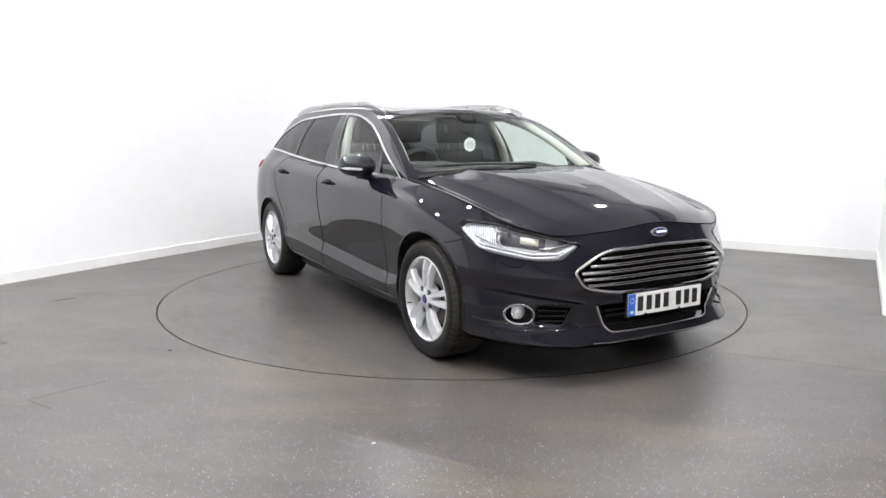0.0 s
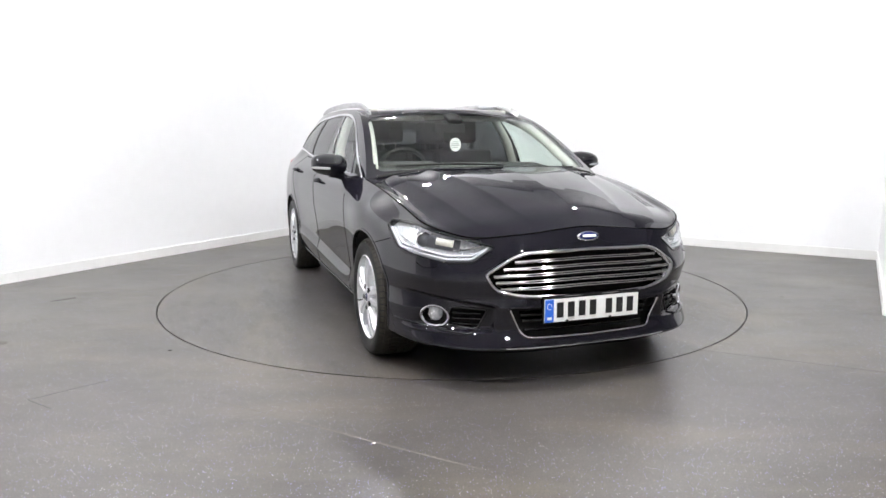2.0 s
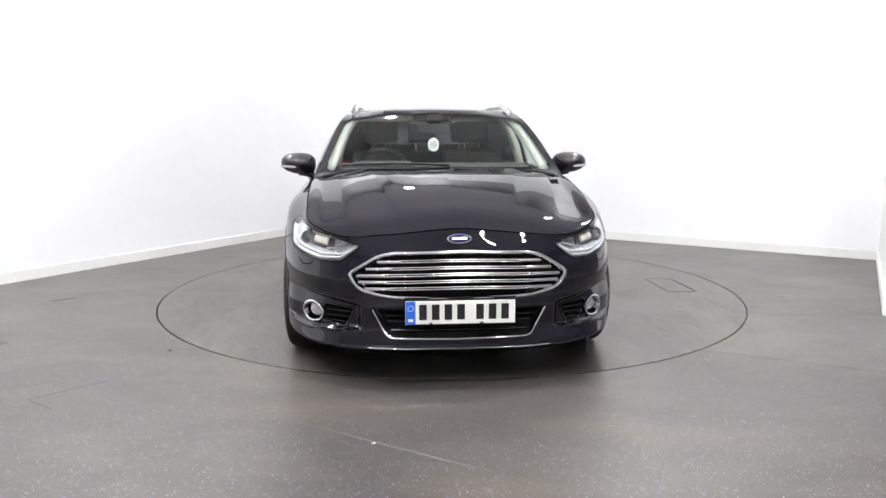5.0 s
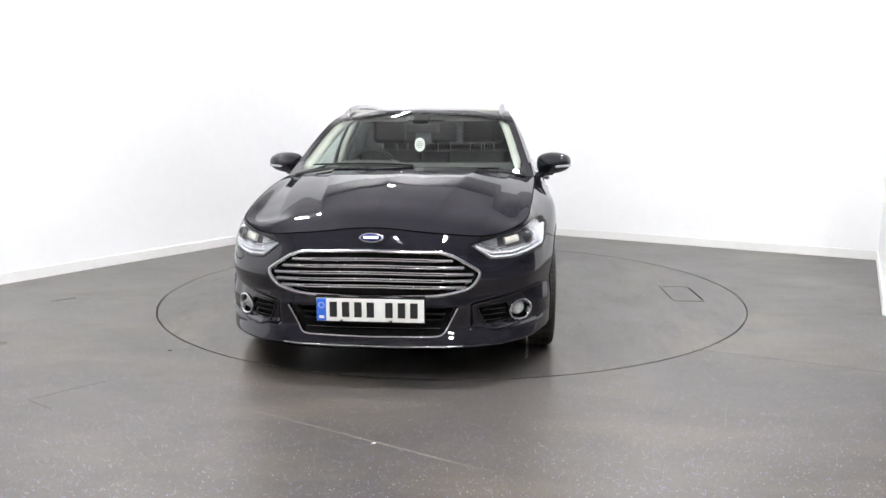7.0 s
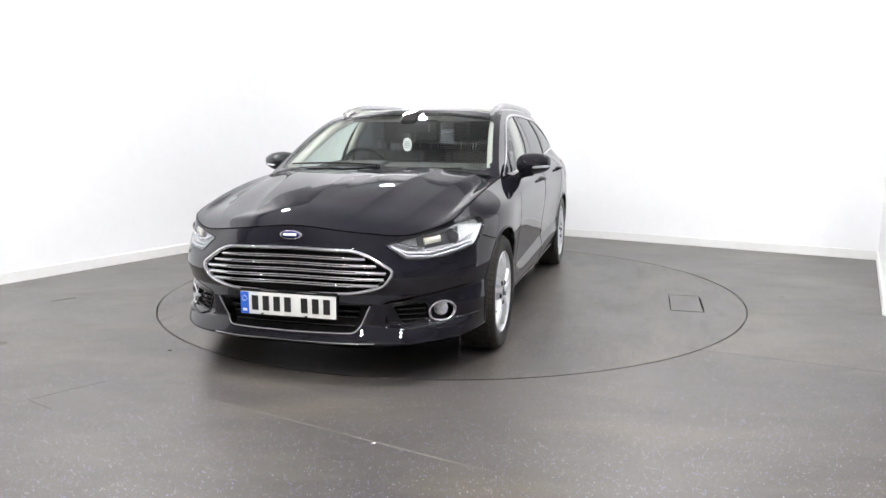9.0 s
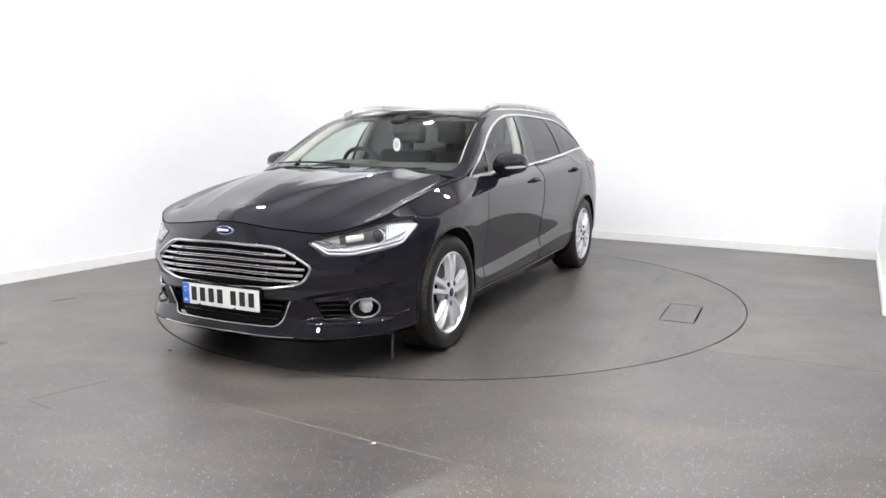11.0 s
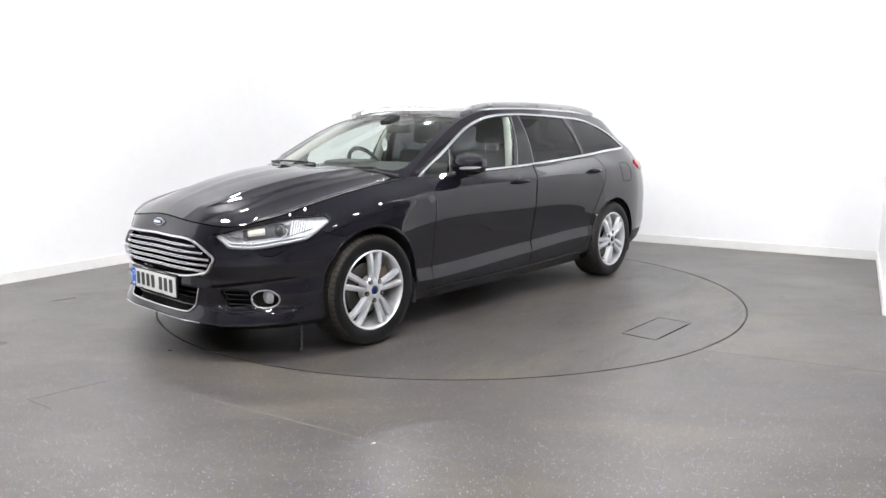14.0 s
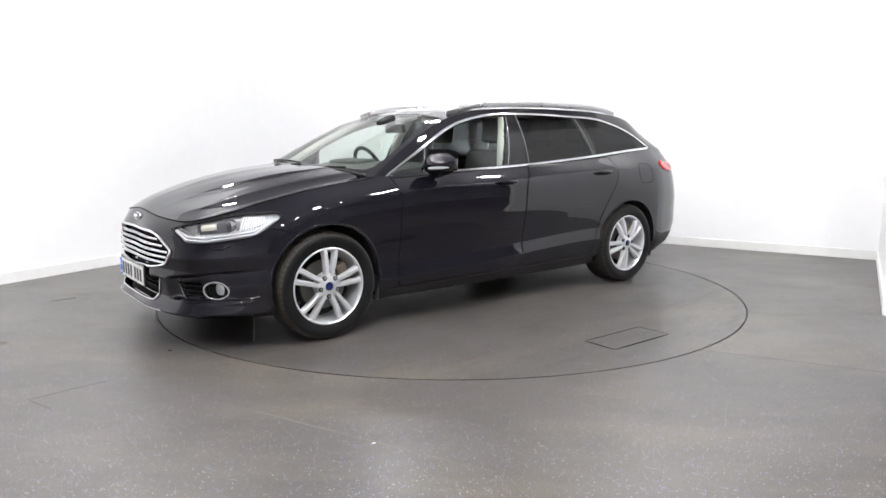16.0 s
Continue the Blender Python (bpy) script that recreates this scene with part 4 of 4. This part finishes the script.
    o.matrix_basis = Matrix.Translation(P[0] * [1, s, 1])
    for z in (.306, .332, .358):
        ys = np.linspace(.53, .648, 8)
        P, N = body.place(np.stack([ys, np.full(8, z)], 1), *YZ, lift=-0.014, where=lambda V: V[:, 0] > 1.85)
        sweep("slat", P, N, 0.008, 0.008, GLOSS_BLACK, fog, False, s, sink=0.01)
    P, N = body.place(resample(np.vstack([VENT, VENT[:1]]), 60)[:-1], *YZ, where=lambda V: V[:, 0] > 1.85)
    sweep("vent_frame", P, N, 0.011, 0.004, GLOSS_BLACK, fog, True, s, sink=0.02)
    body.piece("vent_back", vent_faces, VOID_BLACK, fog, s, lift=-0.04)
    blade = resample(np.array([(.535, .283), (.60, .268), (.74, .282), (.86, .300)]), 24)
    P, N = body.place(blade, *YZ, where=lambda V: V[:, 0] > 1.6)
    sweep("blade", P, N, 0.010, 0.006, GLOSS_BLACK, fog, False, s)

    tl = holder("tail_lamp", car, label="red rear lamp wrapping the corner")
    q = resample(np.array([(-1.93, .985), (-2.02, .968), (-2.12, .955), (-2.20, .95)]), 16)
    P, N = body.place(q, *XZ, where=lambda V: (V[:, 0] < -1.7) & (V[:, 1] > .4))
    sweep("red_lens", P, N, 0.085, 0.012, RED, tl, False, s, sink=0.01, taper=True)

# ---- door mirrors ----
def mirror_shell(s):
    """Rounded housing: wide, blunt outer end, flat at the back."""
    V, F, nu, nv = [], [], 28, 18
    for i in range(nu + 1):
        a = math.pi * i / nu
        for j in range(nv):
            b = 2 * math.pi * j / nv
            y = -math.cos(a)
            r = math.sin(a) ** 0.62
            x = r * math.cos(b)
            z = r * math.sin(b)
            V.append((0.125 * x if x > 0 else 0.072 * x, s * (0.116 * y), 0.074 * z * (1.0 - 0.10 * y) + 0.006 * y))
    for i in range(nu):
        for j in range(nv):
            k = (j + 1) % nv
            F.append((i * nv + j, (i + 1) * nv + j, (i + 1) * nv + k, i * nv + k))
    return V, F


for s, _ in sides:
    mirror = holder("door_mirror", car, pose(.600, s * .945, 1.030, 0, 0, 0), "glossy black door mirror with an indicator strip")
    V, F = mirror_shell(s)
    raw("cap", V, F, PAINT, mirror)
    P = np.array([((0.124 * math.sin(math.acos(max(-1, min(1, yy))) + 1e-9) ** 0.62) * 0.93 + 0.001, s * 0.116 * yy, -0.022 + 0.006 * yy) for yy in np.linspace(0.05, 0.985, 22)])
    N = np.array([(max(0.25, 1 - yy), s * yy, -0.25) for yy in np.linspace(0.05, 0.985, 22)])
    sweep("indicator", P, N / np.linalg.norm(N, axis=1, keepdims=True), 0.016, 0.005, LED, mirror, False, 1, "clear indicator strip", sink=0.01, taper=True)
    arm = [(0.045, s * -0.175, -0.150), (0.030, s * -0.150, -0.125), (0.015, s * -0.10, -0.085), (0.01, s * -0.055, -0.060), (0.008, s * -0.01, -0.045)]
    C = spline(arm, 6)
    tube("arm", C, 0.02, PAINT, mirror, n=12, radii=np.interp(np.linspace(0, 1, len(C)), [0, .2, .5, 1], [.036, .030, .024, .040]))
    part("foot", box_bm((0.11, 0.036, 0.045), pose(.05, s * -0.165, -0.148, s * 12, 10, 0), 0.016, 3), GLOSS_BLACK, mirror)
    part("mirror_glass", box_bm((0.006, 0.15, 0.080), pose(-0.066, 0, 0), 0.002), CHROME, mirror)

# ---- roof rails, wipers, windscreen sticker ----
for s, _ in sides:
    rail = spline([(.285, .584, 1.380), (.22, .582, 1.402), (.05, .576, 1.438), (-.40, .569, 1.468), (-.95, .564, 1.474), (-1.30, .562, 1.466), (-1.52, .560, 1.440), (-1.60, .560, 1.418)], 10)
    nrm = np.tile([0.0, 0.5, 0.87], (len(rail), 1))
    sweep("roof_rail", rail, nrm, 0.027, 0.015, SATIN, car, False, s, "satin aluminium roof rail", sink=0.024, taper=True, crisp=80)
wiper_y = np.linspace(-.62, .05, 24)
P, N = screen.place(np.stack([np.abs(wiper_y), 1.024 + 0.010 * np.sin(np.linspace(0, 3.1, 24))], 1), *YZ, lift=0.006)
P[:, 1] = wiper_y
sweep("wiper", P, N * [1, 0, 1], 0.007, 0.006, VOID_BLACK, car, False, 1, "black windscreen wiper")
wiper_y = np.linspace(.02, .58, 20)
P, N = screen.place(np.stack([wiper_y, np.full(20, 1.010)], 1), *YZ, lift=0.003)
sweep("wiper", P, N, 0.006, 0.005, VOID_BLACK, car, False, 1, "black windscreen wiper")
scuttle = np.stack([np.linspace(0, .74, 30), np.interp(np.linspace(0, .74, 30), [0, .58, .74], [1.014, .998, .968])], 1)
P, N = screen.place(scuttle, *YZ)
sweep("scuttle", np.vstack([(P * [1, -1, 1])[::-1][:-1], P]), np.vstack([(N * [1, -1, 1])[::-1][:-1], N]), 0.022, 0.003, VOID_BLACK, car, False, 1, "black scuttle panel")

# ---- cabin interior ----
dash = holder("dashboard", car)
part("top_pad", box_bm((0.62, 1.36, 0.10), pose(.66, 0, .945, 0, 6, 0), 0.04, 3), DASH, dash)
part("instrument_hood", box_bm((0.20, 0.42, 0.06), pose(.50, -.37, 1.005, 0, 4, 0), 0.025, 3), DASH, dash)
part("front_panel", box_bm((0.10, 1.34, 0.45), pose(.42, 0, .74), 0.03), DASH, dash)
wheel = holder("steering_wheel", car, pose(.34, -.37, .955, 0, -66, 0), "dark round steering wheel")
ring = np.array([(0.185 * math.cos(q), 0.185 * math.sin(q), 0) for q in np.linspace(0, 2 * math.pi, 49)])
tube("rim", ring, 0.016, GLOSS_BLACK, wheel, n=10)
part("hub", box_bm((0.13, 0.15, 0.05), pose(0, 0, -0.02), 0.02, 3), DASH, wheel)
for q in (90, 270, 180):
    part("spoke", box_bm((0.14, 0.035, 0.02), pose(0.10 * math.cos(radians(q)), 0.10 * math.sin(radians(q)), -0.01, 0, 0, q), 0.006), DASH, wheel)


def seat(x, y, w=0.50, high=0.62):
    st = holder("seat", car, pose(x, y, .42), "dark grey cloth car seat")
    part("cushion", box_bm((0.52, w, 0.18), pose(0.05, 0, 0.08, 0, -6, 0), 0.06, 3), CLOTH, st)
    part("backrest", box_bm((0.16, w, high), pose(-0.27, 0, 0.38, 0, -14, 0), 0.06, 3), CLOTH, st)
    part("headrest", box_bm((0.11, 0.27, 0.20), pose(-0.38, 0, 0.845, 0, -8, 0), 0.045, 3), CLOTH, st)
    for dy in (-0.06, 0.06):
        part("headrest_post", box_bm((0.012, 0.012, 0.14), pose(-0.345, dy, 0.715, 0, -10, 0), 0.004), CHROME, st)
    return st


seat(-.02, -.37)
seat(-.02, .37)
for y in (-.42, 0, .42):
    seat(-.95, y, 0.42, 0.58)
part("load_cover", box_bm((0.85, 1.2, 0.04), pose(-1.68, 0, .98), 0.01), DASH, car)
part("headliner", box_bm((1.75, 1.10, 0.02), pose(-.75, 0, 1.405, 0, 0, 0), 0.008), TRIM_PALE, car, "pale cloth headliner")
part("cabin_floor", box_bm((2.9, 1.5, 0.05), pose(-.45, 0, .33), 0.01), VOID_BLACK, car)
for s, _ in sides:
    inner = PILLAR[8:14 * 4 + 1:3] * [1, s, 1] + [-.045, s * -.055, -.035]
    tube("pillar_trim", inner, 0.034, TRIM_PALE, car, "pale inner pillar trim", n=8)
    mid = np.array([(-.115, s * .735, .99), (-.15, s * .70, 1.15), (-.20, s * .65, 1.28), (-.24, s * .60, 1.38)])
    tube("pillar_trim", mid, 0.034, TRIM_PALE, car, "pale inner pillar trim", n=8)
    part("door_card", box_bm((1.0, 0.05, 0.62), pose(.33, s * .775, .65, s * -4, 0, 0), 0.02), DASH, car)
    part("door_card", box_bm((0.9, 0.05, 0.66), pose(-.78, s * .765, .68, s * -4, 0, 0), 0.02), DASH, car)
for y in (-.36, .36):
    part("sun_visor", box_bm((0.17, 0.44, 0.022), pose(.10, y, 1.352, 0, 10, 0), 0.009), TRIM_PALE, car, "pale folded sun visor")
rear_view = holder("rear_view_mirror", car, pose(.33, 0, 1.275))
part("housing", box_bm((0.035, 0.24, 0.065), pose(0, 0.0, 0, 0, 8, 0), 0.014, 3), MATT_BLACK, rear_view)
part("stalk", box_bm((0.06, 0.03, 0.05), pose(0.035, 0, 0.045), 0.01), MATT_BLACK, rear_view)
part("sensor_cover", box_bm((0.12, 0.11, 0.035), pose(.085, 0, 0.062, 0, 24, 0), 0.015, 3), VOID_BLACK, rear_view)
tag = holder("sticker", car, pose(.47, -0.004, 1.155, 0, 0, -20), "small white oval hanging tag with grey print")
cv, cf = lathe([(0.001, 0.0015), (1.0, 0.0015), (1.0, -0.0015), (0.001, -0.0015)], 36, "x")
raw("disc", [(a_, b_ * .041, c_ * .049) for a_, b_, c_ in cv], cf, STICKER, tag, smooth=False)
for z, wd in ((.020, .04), (.006, .055), (-.006, .055), (-.020, .035)):
    part("print_bar", box_bm((0.001, wd, 0.006), pose(0.0022, 0, z)), STICKER_INK, tag)

# a thin beaded chain hangs from the undertray
chain = holder("hanging_chain", car, label="thin beaded chain hanging under the front bumper")
for k in range(15):
    t = k / 14
    cv, cf = lathe([(0.0002, 0.0045), (0.0034, 0.003), (0.0042, 0.0), (0.0034, -0.003), (0.0002, -0.0045)], 8, "z")
    o = raw("link", cv, cf, SATIN, chain)
    o.matrix_basis = pose(1.846 + 0.006 * t + 0.002 * math.sin(5 * k), 0.757 + 0.004 * math.sin(3 * k), 0.175 - 0.150 * t)

# ---- wheels ----
TYRE_R, RIM_R = 0.329, 0.234


def build_wheel():
    """A wheel with its outer face towards +y; the middle of the tread at y = 0."""
    wh = holder("wheel", car, label="silver five twin-spoke alloy wheel with a black tyre")
    prof = [(RIM_R - .012, -.105), (RIM_R + .004, -.112), (.285, -.122), (.312, -.116), (.323, -.098), (.323, .098), (.312, .116), (.300, .1215), (.285, .1235), (.270, .1225), (RIM_R + .006, .114), (RIM_R - .010, .104)]
    v_, f_ = lathe(prof, 96)
    smooth(raw("tyre", v_, f_, TYRE, wh), 60)
    for k in range(4):
        y = -.072 + .048 * k
        tv, tf = [], []
        for i in range(60):
            a0, a1 = 2 * math.pi * i / 60, 2 * math.pi * (i + .82) / 60
            skew = 0.02 if k % 2 else -0.02
            base = len(tv)
            for a_, dy in ((a0, -.021), (a1, -.021), (a1 + skew, .021), (a0 + skew, .021)):
                for r in (.320, TYRE_R):
                    tv.append((r * math.cos(a_), y + dy, r * math.sin(a_)))
            b = base
            tf += [(b + 1, b + 3, b + 5, b + 7), (b, b + 2, b + 3, b + 1), (b + 2, b + 4, b + 5, b + 3), (b + 4, b + 6, b + 7, b + 5), (b + 6, b, b + 1, b + 7)]
        raw("tread_rib", tv, tf, TREAD, wh, smooth=False)
    # shoulder blocks
    for sgn in (1, -1):
        tv, tf = [], []
        for i in range(60):
            a0, a1 = 2 * math.pi * i / 60, 2 * math.pi * (i + .78) / 60
            base = len(tv)
            for a_ in (a0, a1):
                for r, y in ((.327, .094), (.321, .108), (.310, .1185), (.303, .115)):
                    tv.append((r * math.cos(a_), sgn * y, r * math.sin(a_)))
            b = base
            tf += [(b, b + 4, b + 5, b + 1), (b + 1, b + 5, b + 6, b + 2), (b + 2, b + 6, b + 7, b + 3), (b, b + 1, b + 2, b + 3), (b + 7, b + 6, b + 5, b + 4)]
        raw("tread_shoulder", tv, tf, TREAD, wh, smooth=False)
    prof = [(RIM_R, .100), (RIM_R + .003, .112), (RIM_R - .003, .116), (RIM_R - .009, .112), (RIM_R - .014, .094), (RIM_R - .026, .05), (RIM_R - .035, -.05), (RIM_R - .006, -.10)]
    v_, f_ = lathe(prof, 96)
    smooth(raw("rim_barrel", v_, f_, ALLOY, wh), 45)
    # ten spokes in five pairs, each swept from the hub out to the rim
    for k in range(5):
        for d in (-1, 1):
            mid = radians(90 + 72 * k)
            pts = []
            for t in np.linspace(0, 1, 9):
                r = .050 + (RIM_R - .066 + .012) * t
                off = d * (.0165 + .0235 * t ** 1.25)
                y = .112 - .006 * t + .010 * math.sin(math.pi * t)
                pts.append((r * math.cos(mid) - off * math.sin(mid), y, r * math.sin(mid) + off * math.cos(mid), .0125 + .0045 * t))
            V, F = [], []
            tx, tz = -math.sin(mid), math.cos(mid)
            for x, y, z, hw in pts:
                for a_, b_ in ((-1.15, -.034), (-1.0, -.008), (-.62, 0), (.62, 0), (1.0, -.008), (1.15, -.034)):
                    V.append((x + tx * hw * a_, y + b_, z + tz * hw * a_))
            for i in range(8):
                for j in range(5):
                    F.append((i * 6 + j, i * 6 + j + 1, i * 6 + j + 7, i * 6 + j + 6))
            o = raw("spoke", V, F, ALLOY, wh)
            smooth(o, 50)
    v_, f_ = lathe([(.026, .108), (.029, .117), (.064, .113), (.078, .102), (.084, .06)], 48)
    smooth(raw("hub", v_, f_, ALLOY, wh), 40)
    v_, f_ = lathe([(.001, .121), (.019, .120), (.025, .116), (.027, .105)], 36)
    raw("centre_cap", v_, f_, BADGE_BLUE, wh, "blue oval-marked centre cap")
    for k in range(5):
        q = radians(54 + 72 * k)
        cv, cf = lathe([(.001, .1225), (.0075, .1215), (.0095, .117), (.0098, .104)], 12)
        raw("wheel_nut", [(x + .060 * math.cos(q), y, z + .060 * math.sin(q)) for x, y, z in cv], cf, DARK_SATIN, wh)
        # raised black ring: the shade inside the nut socket, put into its colour
        cv, cf = lathe([(.0098, .1165), (.0125, .1180), (.0145, .1170), (.0150, .108)], 16)
        raw("nut_socket_shade", [(x + .060 * math.cos(q), y, z + .060 * math.sin(q)) for x, y, z in cv], cf, VOID_BLACK, wh)
    v_, f_ = lathe([(.075, .035), (.150, .035), (.152, .02), (.075, .02)], 48)
    smooth(raw("brake_disc", v_, f_, DISC, wh), 40)
    part("caliper", box_bm((0.07, 0.07, 0.15), pose(-.125, .03, .06, 0, 25, 0), 0.02, 2), RUST, wh)
    # black disc added behind the spokes, so the gaps look deep in shade
    part("drum_back", bmesh_disc(RIM_R - .03, -0.02), VOID_BLACK, wh)
    part("valve", box_bm((0.007, 0.03, 0.007), pose(.19, .105, -.09), 0.002), MATT_BLACK, wh)
    return wh


def bmesh_disc(r, y):
    bm = bmesh.new()
    bmesh.ops.create_circle(bm, cap_ends=True, radius=r, segments=40, matrix=pose(0, y, 0, 90, 0, 0))
    return bm


def place_wheel(src, x, y, turn):
    m = pose(x, y, WHEEL_Z, 0, turn, 0 if y > 0 else 180)
    if src is None:
        wh = build_wheel()
        wh.matrix_basis = m
        return wh
    c = copy_thing(src, m)
    return c


w0 = place_wheel(None, AXLE, .790, -5)
place_wheel(w0, AXLE, -.790, -8)
place_wheel(w0, -AXLE, .790, 25)
place_wheel(w0, -AXLE, -.790, 40)


# the body sits a touch nose-up on its springs
SIT = pose(0, 0, 0.008, 0, -0.20, 0)
for o in car.children:
    if not o.name.startswith(("wheel.", "wheel")) or o.name.startswith("wheel_h"):
        o.matrix_basis = SIT @ o.matrix_basis


def motions():
    """The table turns at a steady rate and carries the car."""
    table_rows, car_rows = [], []
    for t in range(0, 17, 2):
        deg = -59.15 - 5.145 * t
        m = pose(0, 0, 0, 0, 0, deg)
        table_rows.append((float(t), m))
        car_rows.append((float(t), m @ pose(0.091, -0.1683, 0)))
    walk(turntable, table_rows)
    walk(car, car_rows)


motions()
